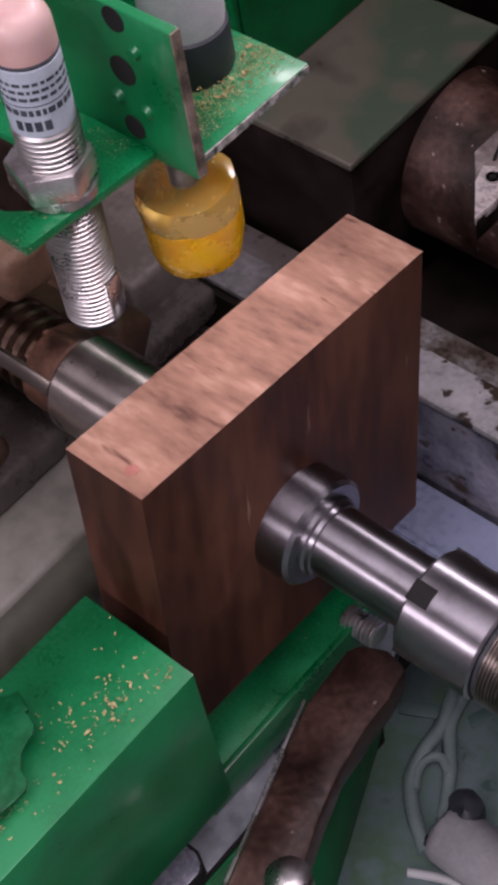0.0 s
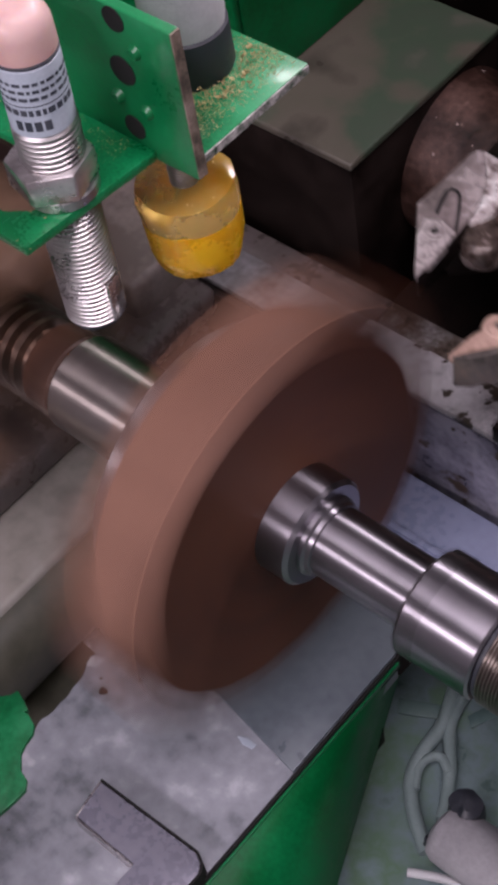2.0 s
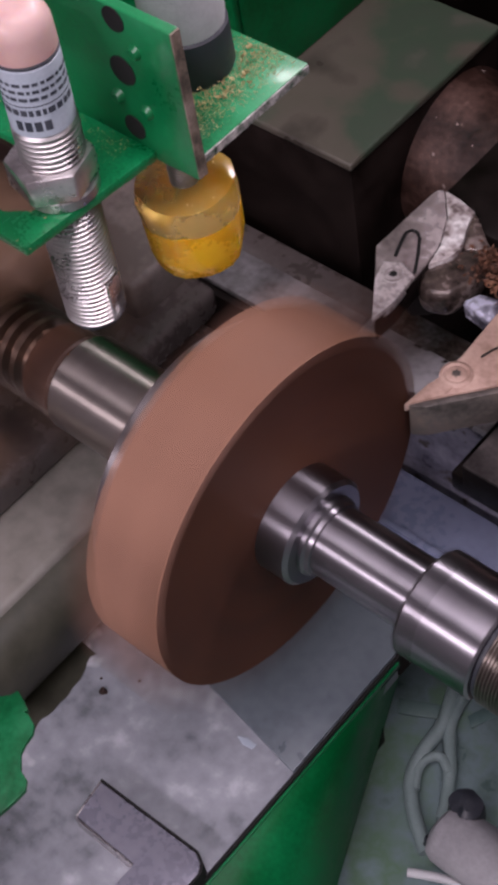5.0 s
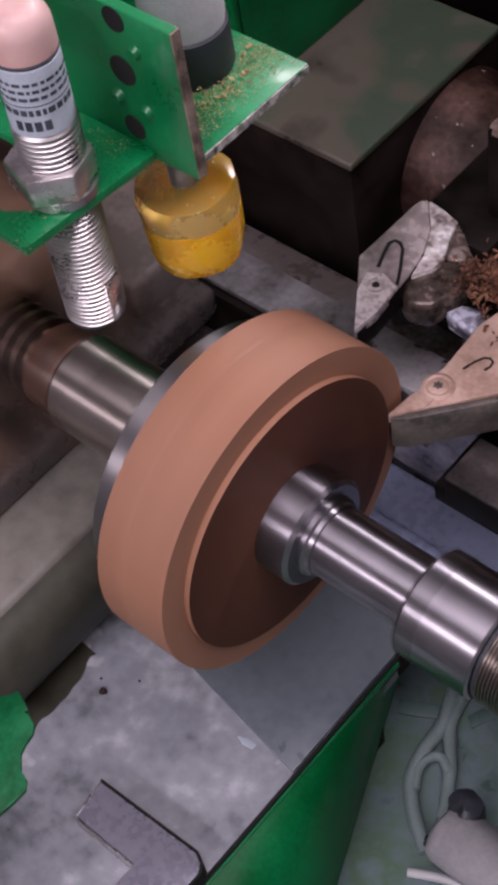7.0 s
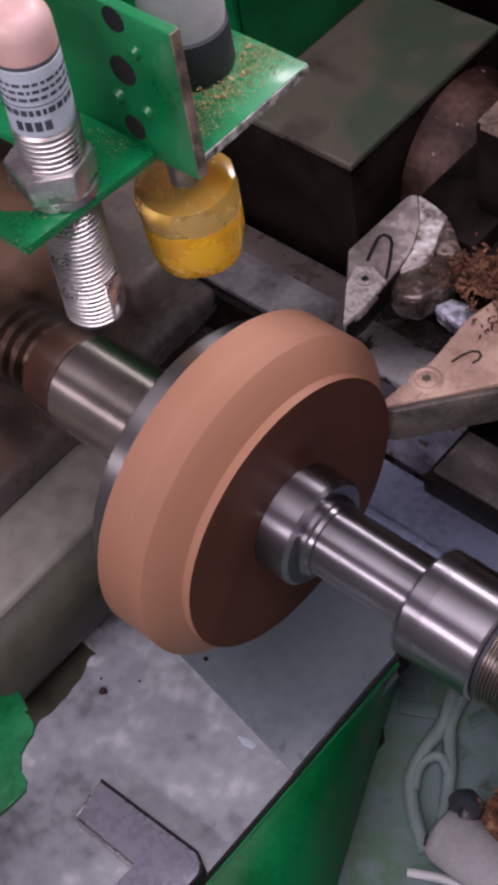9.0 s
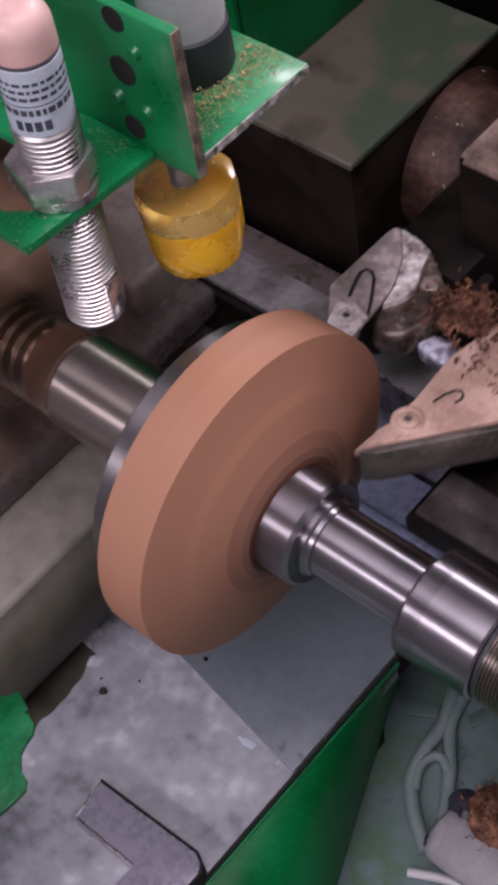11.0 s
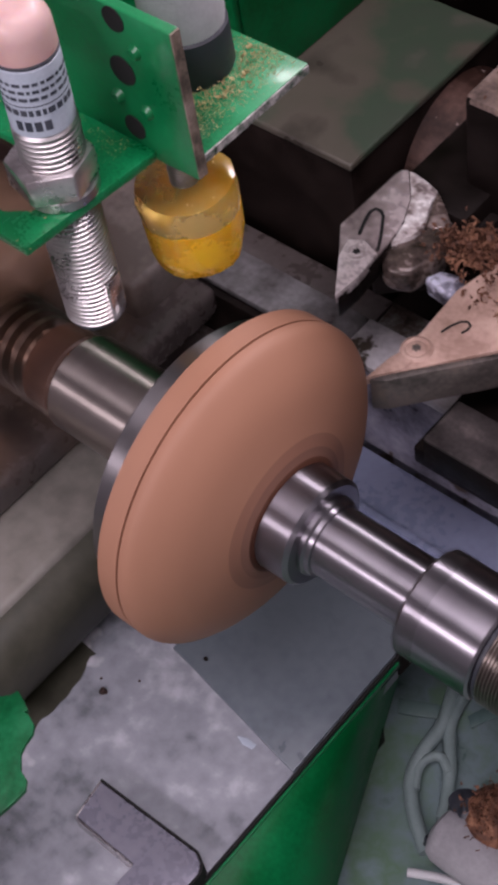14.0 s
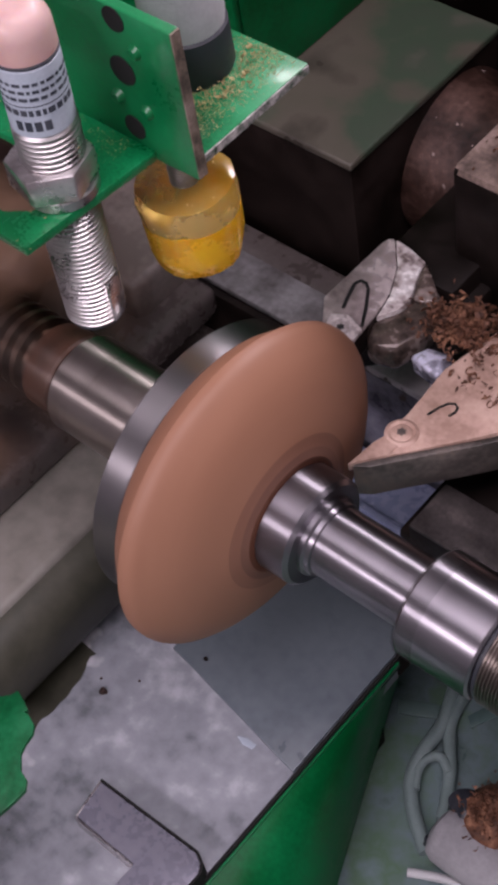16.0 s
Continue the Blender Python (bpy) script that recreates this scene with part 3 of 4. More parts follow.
N = 6
PASS = [(1.0, 0.0053), (2.20, 0.0150), (3.37, 0.0245)]          # start of each pass and how deep the corners then lie
for i in range(N):
    x1, x0 = BACK * i / N, BACK * (i + 1) / N
    share = (i + 0.5) / N
    for q in range(4):
        sy, sz = ((1, 1), (-1, 1), (-1, -1), (1, -1))[q]
        quad, mid, tip = (blank_ring(sy, sz, r0, r1) for r0, r1 in ((0.0617, 0.0665), (0.0665, 0.0765), (0.0765, 1.0)))
        ang = 45 + 90 * q
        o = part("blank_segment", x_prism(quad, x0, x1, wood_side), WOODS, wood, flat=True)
        still_then(o, [(5.05 + 0.85 * share, -0.0155 - (x0 + x1) / 2 - 0.004, -0.030, ang)])
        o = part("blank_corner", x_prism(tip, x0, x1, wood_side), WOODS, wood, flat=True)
        if i == 2 and q == 1:
            spot = part("paint_spot", roughen(rod(HALF + DZ, HALF + DZ + 0.00015, 0.0021, axis="z", chamfer=0.00005, seg=14), 0.0002, 900), RED_MARK, o, "small red paint mark")
            spot.location = ((x0 + x1) / 2 + 0.003, -0.0560, 0)
        steps = [(t + 0.80 * share, -0.0006 if i == 0 else 0.0, -d, ang) for t, d in PASS[:2]]
        steps.append((5.05 + 0.85 * share, -0.0155 - (x0 + x1) / 2 - 0.004, -0.050, ang))
        still_then(o, steps)
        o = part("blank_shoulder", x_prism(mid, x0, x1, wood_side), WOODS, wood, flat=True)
        still_then(o, [(PASS[2][0] + 0.80 * share, -0.0006 if i == 0 else 0.0, -0.014, ang),
                       (5.05 + 0.85 * share, -0.0155 - (x0 + x1) / 2 - 0.004, -0.040, ang)])

# front face rings, roughed away from the outside inwards
SECT = 12
for k, (x1, x0, t) in enumerate(((0.0, -0.0022, 6.85), (-0.0022, -0.0065, 7.35), (-0.0065, -0.0116, 7.8))):
    for s in range(SECT):
        a0 = 360 / SECT * s
        o = part("rim_segment", lathe([(x0, 0.0515), (x0, 0.0617), (x1, 0.0617), (x1, 0.0515)], 8, a0, a0 + 360 / SECT, dark=(2,) if k == 0 else ()), WOODS, wood)
        still_then(o, [(t, -0.010 if k < 2 else -0.006, -0.0165, a0 + 180 / SECT)])
for r0, r1, t in ((0.0400, 0.0515, 9.75), (0.0300, 0.0400, 10.35), (0.0196, 0.0300, 10.9)):
    o = part("face_ring", lathe([(-0.008, r0), (-0.008, r1), (0.0, r1), (0.0, r0)], 96, dark=(2,)), WOODS, wood)
    still_then(o, [(t, -0.0128, 0, 0)])
# chamfered outer zone, then the roughed dome, finished from the hub outwards
o = part("rough_ring", lathe([(-0.010, 0.0352), (-0.010, 0.0480), (-0.0019, 0.0480), (-0.0010, 0.041), (-0.0006, 0.0352)], 96), WOODS, wood)
still_then(o, [(10.75, -0.0095, 0, 0)])
for s in range(SECT):
    a0 = 360 / SECT * s
    o = part("chamfer_segment", lathe([(-0.0116, 0.0479), (-0.0116, 0.0617), (-0.0026, 0.0508), (-0.0019, 0.0479)], 8, a0, a0 + 360 / SECT), WOODS, wood)
    still_then(o, [(10.60, -0.008, -0.0125, a0 + 180 / SECT)])
o = part("rough_ring", lathe([(-0.010, 0.0236), (-0.010, 0.0352), (-0.0037, 0.0352), (-0.0026, 0.0310), (-0.0018, 0.0274), (-0.0012, 0.0252), (-0.0008, 0.0236)], 96), WOODS, wood)
shade_hub(o)
still_then(o, [(11.85, -0.006, 0, 0)])
for r0, r1, x0, x1, t in ((0.0352, 0.0390, -0.0037, -0.0047, 12.05), (0.0390, 0.0430, -0.0047, -0.0058, 12.4), (0.0430, 0.0470, -0.0058, -0.0073, 12.7)):
    o = part("rough_ring", lathe([(-0.014, r0), (-0.014, r1), (x1, r1), (x0, r0)], 96), WOODS, wood)
    still_then(o, [(t, -0.0055, 0, 0)])
for s in range(SECT):
    a0 = 360 / SECT * s
    o = part("rough_segment", lathe([(-0.0198, 0.0469), (-0.0198, 0.0617), (-0.0116, 0.0617), (-0.0104, 0.0575), (-0.0090, 0.0525), (-0.0073, 0.0469)], 8, a0, a0 + 360 / SECT),
             WOODS, wood)
    still_then(o, [(13.2, -0.0005, -0.0008, a0 + 180 / SECT), (13.75, -0.005, -0.014, a0 + 180 / SECT)])
for k, (x1, x0, t) in enumerate(((-0.0216, -0.0227, 13.92), (-0.0227, -0.0268, 15.85), (-0.0268, -0.0308, 15.70))):
    for s in range(SECT):
        a0 = 360 / SECT * s
        o = part("rear_segment", lathe([(x0, 0.046), (x0, 0.06172), (x1, 0.06172), (x1, 0.046)], 8, a0, a0 + 360 / SECT), WOODS, wood)
        still_then(o, [(t, 0.004, -0.016, a0 + 180 / SECT)])
# ---------------------------------------------------------------- sensor bracket
SH = 0.130          # top of the two shelves
bracket = thing("sensor_bracket", "green enamelled steel bracket dusted with wood chips", "bracket")
bm = box(-0.110, -0.0293, 0.0135, 0.0172, SH - 0.004, 0.1775, 0.0006)
part("upright_plate", roughen(bm, 0.0004, 70, 5), GREEN_CLEAN, bracket)
part("sensor_shelf", prism([(-0.110, 0.0135), (-0.110, -0.0060), (-0.0740, -0.0060), (-0.0660, -0.0085), (-0.0560, -0.0120), (-0.0556, -0.0170), (-0.0585, -0.0240), (-0.0650, -0.0285),
                             (-0.0740, -0.0300), (-0.110, -0.0300), (-0.110, -0.0355), (-0.0492, -0.0355), (-0.0450, 0.0135)], SH - 0.0035, SH, 0.0005), GREEN, bracket)
part("stop_shelf", prism([(-0.0775, 0.0172), (-0.0325, 0.0172), (-0.0325, 0.0665), (-0.0775, 0.0665)], SH - 0.0035, SH, 0.0006), GREEN, bracket,
     "green shelf strewn with sawdust")
part("worn_edge", box(-0.0326, -0.0321, 0.019, 0.0660, SH - 0.0032, SH - 0.0004), BARE, bracket, "bare scuffed metal edge")
part("worn_edge", box(-0.0294, -0.0288, 0.0137, 0.0170, SH - 0.003, 0.1770), WORN, bracket, "chipped brown edge of the plate")
for x, z, r in ((-0.0505, 0.1735, 0.0050), (-0.0515, 0.1560, 0.0060), (-0.0520, 0.1355, 0.0050)):
    part("bore", rod(0.0132, 0.0136, r * 0.8, axis="y", chamfer=0.0001, seg=24), BLACK, bracket, "dark drilled hole").location = (x, 0, z)
for x, z in ((-0.0450, 0.1440), (-0.0445, 0.1650), (-0.0560, 0.1450)):
    part("weld_blob", roughen(lathe([(0.0115, 0), (0.0118, 0.0018), (0.0138, 0.0026), (0.0138, 0)], 14, axis="y"), 0.0004, 300), GREEN_CLEAN,
         bracket).location = (x, 0, z)

# proximity sensor standing through the shelf
SX, SY = -0.0592, -0.0142
sensor = thing("proximity_sensor", "threaded metal barrel sensor with a pink lens and paper label", "sensor", at=(SX, SY, 0))
sensor.rotation_euler = (-0.012, 0.016, 0)
part("threaded_barrel", thread(0.0803, 0.1562, 0.0094, 0.0018, deep=0.50), CHROME, sensor)
part("sensing_face", rod(0.0787, 0.0805, 0.0086, axis="z"), BLACK_RUBBER, sensor)
part("flat", box(0.0074, 0.00945, -0.0034, 0.0034, 0.0808, 0.0965, 0.0003), NUT, sensor, "milled bright flat").rotation_euler = (0, 0, radians(14))
part("smooth_body", rod(0.1562, 0.1785, 0.0091, axis="z"), LABEL, sensor, "silver-white printed paper label")
part("lens_ring", rod(0.1783, 0.1798, 0.0092, axis="z"), BLACK_RUBBER, sensor)
part("lens_cap", lathe([(0.1798, 0), (0.1798, 0.0091)] + [(0.1862 + 0.0070 * math.sin(radians(a)), 0.0033 + 0.0057 * math.cos(radians(a))) for a in range(0, 91, 10)] + [(0.1932, 0)], 64, axis="z"), PINK, sensor,
     "milky pink signal lens")


def hexagon(r, z0, z1, name, parent, mat, turn=0):
    pts = [(r * math.cos(radians(60 * k + turn)), r * math.sin(radians(60 * k + turn))) for k in range(6)]
    return part(name, prism(pts, z0, z1, 0.0009, 2), mat, parent)


hexagon(0.0130, SH + 0.0040, SH + 0.0136, "lock_nut", sensor, NUT, 48).location = (-0.0010, -0.0010, 0)
part("washer", rod(SH, SH + 0.0040, 0.0108, axis="z"), CHROME, sensor)


def ink_bar(z, h, a0, a1, r=0.00918):
    b = lathe([(z, r - 0.0003), (z, r), (z + h, r), (z + h, r - 0.0003)], max(2, int((a1 - a0) / 6)), a0, a1, axis="z")
    return part("print_bar", b, INK, sensor, "row of dark print")


for row, (z, h) in enumerate(((0.1735, 0.0010), (0.1712, 0.0010), (0.1688, 0.0011), (0.1640, 0.0019))):
    a = -125
    random.seed(20 + row)
    while a < 40:
        w = random.uniform(6, 16)
        ink_bar(z, h, a, a + w)
        a += w + random.uniform(3, 5)
ink_bar(0.16695, 0.0003, -140, 60)
for k in range(4):
    a = -86 + 17 * k
    ink_bar(0.1588, 0.0032, a, a + 12.5)

# rubber stop hanging under the shelf
stop = thing("rubber_stop", "translucent amber rubber bumper on a steel stud", "bumper", at=(-0.0545, 0.0290, 0))
part("stud", thread(0.0955, SH - 0.0036, 0.0046, 0.0012, seg=32), CHROME, stop)


def cast_round(prof, seg, wob):
    b = lathe(prof, seg, axis="z")
    for v in b.verts:
        rr = math.hypot(v.co.x, v.co.y)
        if rr > 0.002:
            k = 1 + wob * noise.noise(Vector((v.co.x * 160, v.co.y * 160, v.co.z * 90)))
            v.co.x *= k
            v.co.y *= k
    return b


part("rubber_body", cast_round([(0.0705, 0), (0.0705, 0.0120), (0.0725, 0.0142), (0.0790, 0.0156), (0.0912, 0.0160), (0.0912, 0)], 22, 0.05), AMBER, stop)
part("clear_top", cast_round([(0.0913, 0), (0.0913, 0.0159), (0.0965, 0.0163), (0.1015, 0.0155), (0.1025, 0.0120), (0.1020, 0.0)], 26, 0.06), CLEAR_TOP, stop,
     "paler clear upper half")

# grey capped cylinder on the shelf
cyl = thing("air_cylinder", "grey capped cylinder in a black rubber foot", "cylinder", at=(-0.0615, 0.0470, 0))
part("foot", lathe([(SH, 0), (SH, 0.0125), (SH + 0.002, 0.0133), (SH + 0.016, 0.0130), (SH + 0.017, 0.0120), (SH + 0.017, 0)], 48, axis="z"), BLACK_RUBBER, cyl)
part("cap", lathe([(SH + 0.0165, 0), (SH + 0.0165, 0.0122), (SH + 0.020, 0.0126), (SH + 0.038, 0.0126), (SH + 0.040, 0.0116), (SH + 0.040, 0)], 48, axis="z"), GREY_CAP,
     cyl, "pale grey plastic cap")
solo("orange_fitting", lathe([(SH, 0), (SH, 0.0045), (SH + 0.024, 0.0045), (SH + 0.026, 0.003), (SH + 0.026, 0)], 24, axis="z"), ORANGE,
     "small orange push fitting", "fitting").location = (-0.0690, 0.0620, 0)


# ---------------------------------------------------------------- shavings
def shavings(count, spot, size, seed, curl=True):
    """Loose curls and flakes; spot(rng) gives a place."""
    rng = random.Random(seed)
    bm = bmesh.new()
    for _ in range(count):
        p = Vector(spot(rng))
        s = size * rng.uniform(0.5, 1.5)
        turn = Euler((rng.uniform(0, 6.3), rng.uniform(0, 6.3), rng.uniform(0, 6.3))).to_matrix()
        n = rng.randint(4, 9) if curl else 2
        bend = rng.uniform(0.4, 1.0)
        w = s * rng.uniform(0.18, 0.4)
        prev = None
        pos, ang = Vector((0, 0, 0)), 0.0
        for i in range(n + 1):
            side = Vector((0, 0, w * (0.4 if i in (0, n) else 1)))
            drift = Vector((0, 0, s * 0.12 * i))
            a, b = bm.verts.new(p + turn @ (pos + drift - side)), bm.verts.new(p + turn @ (pos + drift + side))
            if prev:
                bm.faces.new((prev[0], a, b, prev[1]))
            prev = (a, b)
            pos = pos + Vector((math.cos(ang), math.sin(ang), 0)) * s * 0.45
            ang += bend
    return bm


def on_shelf(r):
    return (r.triangular(-0.070, -0.034, -0.045), r.uniform(0.0185, 0.0655), SH + 0.0006)


def near_foot(r):
    a = r.uniform(-2.6, 1.0)
    d = r.uniform(0.0135, 0.021)
    return (-0.0615 + d * math.cos(a), 0.0470 + d * math.sin(a), SH + r.uniform(0.0006, 0.002))


solo("shelf_sawdust", shavings(5200, on_shelf, 0.00048, 3, False), DUST, "pale sawdust flecks on the green shelf", "sawdust", kind="stuff", flat=True)
solo("bracket_sawdust", shavings(700, lambda r: (r.uniform(-0.108, -0.052), r.triangular(-0.006, 0.013, 0.010), SH + 0.0004), 0.0004, 31, False), DUST,
     "pale sawdust flecks along the green plate", "sawdust", kind="stuff", flat=True)
solo("shelf_shavings", shavings(90, near_foot, 0.0010, 5), DUST, "small wood shavings heaped by the rubber foot", "shavings", kind="stuff", flat=True)

# ---------------------------------------------------------------- tool carriage; its origin is the cutting tip
car = thing("tool_carriage", "oily black steel tool carriage with two insert holders", "tool carriage")


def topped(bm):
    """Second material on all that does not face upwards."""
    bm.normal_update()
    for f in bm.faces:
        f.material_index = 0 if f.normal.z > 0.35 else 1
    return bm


# lower holder: a narrow wedge of bright steel with a dark flank
low = part("finishing_holder", prism([(0.0012, 0.0052), (0.0030, 0.0300), (0.0016, 0.0530), (0.0070, 0.0800), (0.0120, 0.115), (0.078, 0.115), (0.066, 0.083),
                                      (0.0300, 0.0365), (0.0062, 0.0080)], -0.0165, -0.0006, 0.0007), DUSTY, car, "pale dusty steel insert holder")
# Side strip coloured darker than the holder's dusty top.
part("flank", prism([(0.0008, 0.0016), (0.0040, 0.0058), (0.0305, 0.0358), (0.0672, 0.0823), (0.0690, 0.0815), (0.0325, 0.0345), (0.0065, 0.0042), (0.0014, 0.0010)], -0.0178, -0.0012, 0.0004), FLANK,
     car, "dark brown flank of the holder")
part("insert", prism([(0.0, 0.0), (0.0012, 0.0125), (0.0048, 0.0235), (0.0098, 0.0205), (0.0088, 0.0115)], -0.0042, -0.0001, 0.0003), DUSTY, car, "narrow dusty carbide insert")


def torx(cx, cy, z, r, parent, mat=None):
    s = part("insert_screw", lathe([(z, 0.0), (z, r), (z + 0.0006, r * 0.98), (z + 0.0012, r * 0.78), (z + 0.0007, r * 0.62), (z + 0.0011, r * 0.52),
                                    (z + 0.0011, 0.0)], 40, axis="z"), mat or CHROME, parent, "round torx insert screw")
    s.location = (cx, cy, 0)
    star = []
    for k in range(24):
        a = 2 * math.pi * k / 24
        q = r * (0.25 + 0.06 * math.cos(6 * a))
        star.append((q * math.cos(a), q * math.sin(a)))
    part("socket", prism(star, z + 0.0010, z + 0.00135), FLANK if mat is DUSTY else BLACK, s, "dark star socket")


torx(0.0068, 0.0215, -0.0009, 0.0062, car, DUSTY)


def slot_mark(pts, z, w, parent):
    b = bmesh.new()
    v = [Vector((x, y)) for x, y in pts]
    left, right = [], []
    for i, p in enumerate(v):
        d = (v[min(i + 1, len(v) - 1)] - v[max(i - 1, 0)]).normalized()
        nrm = Vector((-d.y, d.x)) * w / 2
        left.append(p + nrm)
        right.append(p - nrm)
    for i in range(len(v) - 1):
        for z0 in (z,):
            q = [b.verts.new((*c, z0)) for c in (left[i], left[i + 1], right[i + 1], right[i])]
            q2 = [b.verts.new((*c, z0 - 0.0006)) for c in (left[i], left[i + 1], right[i + 1], right[i])]
            b.faces.new(q)
            b.faces.new(q2[::-1])
            for k in range(4):
                b.faces.new((q[k], q2[k], q2[(k + 1) % 4], q[(k + 1) % 4]))
    part("clamp_slot", b, BLACK, parent, "dark milled hook slot")


slot_mark([(0.0092, 0.0330), (0.0106, 0.0380), (0.0122, 0.0412), (0.0142, 0.0424), (0.0160, 0.0415), (0.0164, 0.0393), (0.0156, 0.0368)], -0.0003, 0.0009, car)

# upper holder: a shiny five-sided block that points the other way
UP = [(-0.0333, 0.0250), (-0.0401, 0.0341), (-0.0564, 0.0560), (-0.0556, 0.0900), (-0.0548, 0.0931), (-0.0525, 0.0949), (-0.0425, 0.0830), (-0.0367, 0.0703), (-0.0344, 0.0591), (-0.0335, 0.0491), (-0.0325, 0.0358)]
# Sides painted near-black to carry the shade of the undercut.
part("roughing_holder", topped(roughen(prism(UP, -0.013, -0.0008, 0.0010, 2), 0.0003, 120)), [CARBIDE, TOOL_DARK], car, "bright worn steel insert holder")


def tilted(outline, top, drop, out, thick, bevel=0.0006):
    """A plate over an outline whose top falls by drop per metre along a direction."""
    b = prism(outline, top - thick, top, bevel)
    ox, oy = outline[0]
    for v in b.verts:
        v.co.z -= drop * max(0.0, (v.co.x - ox) * out[0] + (v.co.y - oy) * out[1])
    return b


# White patches in the facet's colour paint its reflection streak.
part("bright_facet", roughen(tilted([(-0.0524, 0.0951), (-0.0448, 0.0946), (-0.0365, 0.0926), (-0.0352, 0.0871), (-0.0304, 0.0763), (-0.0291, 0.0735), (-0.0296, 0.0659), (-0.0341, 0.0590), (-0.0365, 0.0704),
                                     (-0.0423, 0.0831)], -0.0010, 0.12, (0.8, 0.6), 0.012, 0.0008), 0.0004, 200), FACET, car, "facet of the holder with a bright reflection painted in")
part("crown", roughen(tilted([(-0.0366, 0.0930), (-0.0277, 0.0872), (-0.0205, 0.0817), (-0.0245, 0.0765), (-0.0290, 0.0742), (-0.0304, 0.0766), (-0.0352, 0.0874)], -0.0014, 0.20, (0.8, -0.2), 0.012, 0.0020), 0.0005, 200),
     SHOULDER, car, "mottled steel crown of the holder")
part("shoulder", roughen(prism([(-0.0350, 0.0530), (-0.0362, 0.0615), (-0.0310, 0.0690), (-0.0305, 0.0765), (-0.0255, 0.0780), (-0.0225, 0.0840), (-0.0160, 0.0800), (-0.0150, 0.0644), (-0.0190, 0.0520), (-0.0282, 0.0473)],
                               -0.016, -0.0030, 0.0042, 4), 0.0008, 130), SHOULDER, car, "oily brown rounded shoulder of the holder")
part("roughing_insert", prism([(-0.0335, 0.0246), (-0.0452, 0.0412), (-0.0479, 0.0501), (-0.0421, 0.0533), (-0.0338, 0.0506), (-0.0323, 0.0358)], -0.0042, 0.0004, 0.0003), INSERT, car,
     "bright carbide insert")
torx(-0.0409, 0.0469, -0.0007, 0.0056, car, INSERT)
slot_mark([(-0.0465, 0.0554), (-0.0490, 0.0621), (-0.0506, 0.0676), (-0.0495, 0.0698), (-0.0471, 0.0699), (-0.0445, 0.0680), (-0.0391, 0.0596), (-0.0351, 0.0523)], -0.0003, 0.0013, car)
part("roughing_shank", box(-0.0540, -0.0190, 0.086, 0.150, -0.030, -0.004, 0.002), TOOL_DARK, car)
part("under_block", prism([(-0.046, 0.060), (-0.056, 0.070), (-0.056, 0.15), (-0.014, 0.15), (-0.014, 0.092), (-0.026, 0.078)], -0.040, -0.0135, 0.0015), TOOL_DARK, car)
# Pale violet in the colour ramp paints the screw's glint.
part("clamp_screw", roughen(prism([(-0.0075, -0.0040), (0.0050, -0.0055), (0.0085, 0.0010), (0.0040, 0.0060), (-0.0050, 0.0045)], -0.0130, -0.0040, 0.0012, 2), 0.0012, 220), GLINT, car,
     "clamp screw with a violet glint painted in").location = (-0.0052, 0.0560, 0.001)
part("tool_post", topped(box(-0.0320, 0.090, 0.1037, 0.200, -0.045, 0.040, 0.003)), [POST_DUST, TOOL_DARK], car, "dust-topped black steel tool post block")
# Bar sides coloured near-black, the top a little lighter.
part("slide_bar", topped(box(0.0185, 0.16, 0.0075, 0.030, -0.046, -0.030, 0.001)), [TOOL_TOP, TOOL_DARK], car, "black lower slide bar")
part("slide_plate", box(0.0100, 0.16, 0.012, 0.17, -0.056, -0.046, 0.001), TOOL_DARK, car)


def tool_heap(r):
    a, d = r.uniform(0, 6.28), abs(r.gauss(0, 0.5))
    return (-0.004 + 0.016 * d * math.cos(a), 0.072 + 0.013 * d * math.sin(a), 0.001 + max(0, 0.008 * (1 - d)) * r.random())


def holder_dust(r):
    return (r.uniform(0.008, 0.046), r.uniform(0.048, 0.085), 0.0003 + 0.0015 * r.random())


def post_dust(r):
    return (r.uniform(-0.031, 0.085), r.uniform(0.106, 0.196), 0.0405 + 0.001 * r.random())


part("chip_litter", merge(shavings(1300, tool_heap, 0.0013, 8), shavings(70, tool_heap, 0.0026, 18)), CHIP, car, "curled brown shavings", flat=True)["kind"] = "stuff"
part("holder_flakes", shavings(150, holder_dust, 0.0013, 9), CHIP, car, "pale flakes", flat=True)["kind"] = "stuff"
part("post_flakes", shavings(260, post_dust, 0.0014, 10), CHIP, car, "brown flakes", flat=True)["kind"] = "stuff"

# ---------------------------------------------------------------- loader that brings the blank and drops away
loader = thing("blank_loader", "green enamelled loading arm strewn with wood chips", "loader")
part("cradle", box(-0.0300, 0.0180, -0.230, -0.0680, -0.078, 0.010, 0.0007), GREEN_CLEAN, loader, "green sheet metal cradle")
part("cradle_step", box(-0.0300, -0.0180, -0.150, -0.118, 0.008, 0.0125, 0.0006), GREEN, loader)
part("cradle_post", box(-0.0300, -0.0160, -0.090, -0.0692, -0.112, -0.0782, 0.0007), GREEN_CLEAN, loader)
part("support_strip", box(-0.030, 0.0, -0.0690, 0.045, -0.112, -0.098, 0.0006), GREEN, loader)
part("side_plate", box(0.0, 0.003, -0.0690, 0.045, -0.118, -0.096, 0.0006), GREEN_CLEAN, loader)
part("stud", thread(0.0, 0.016, 0.006, 0.002, axis="x", seg=28), CHROME, loader, "bright threaded stud").location = (-0.004, 0.0215, -0.0990)
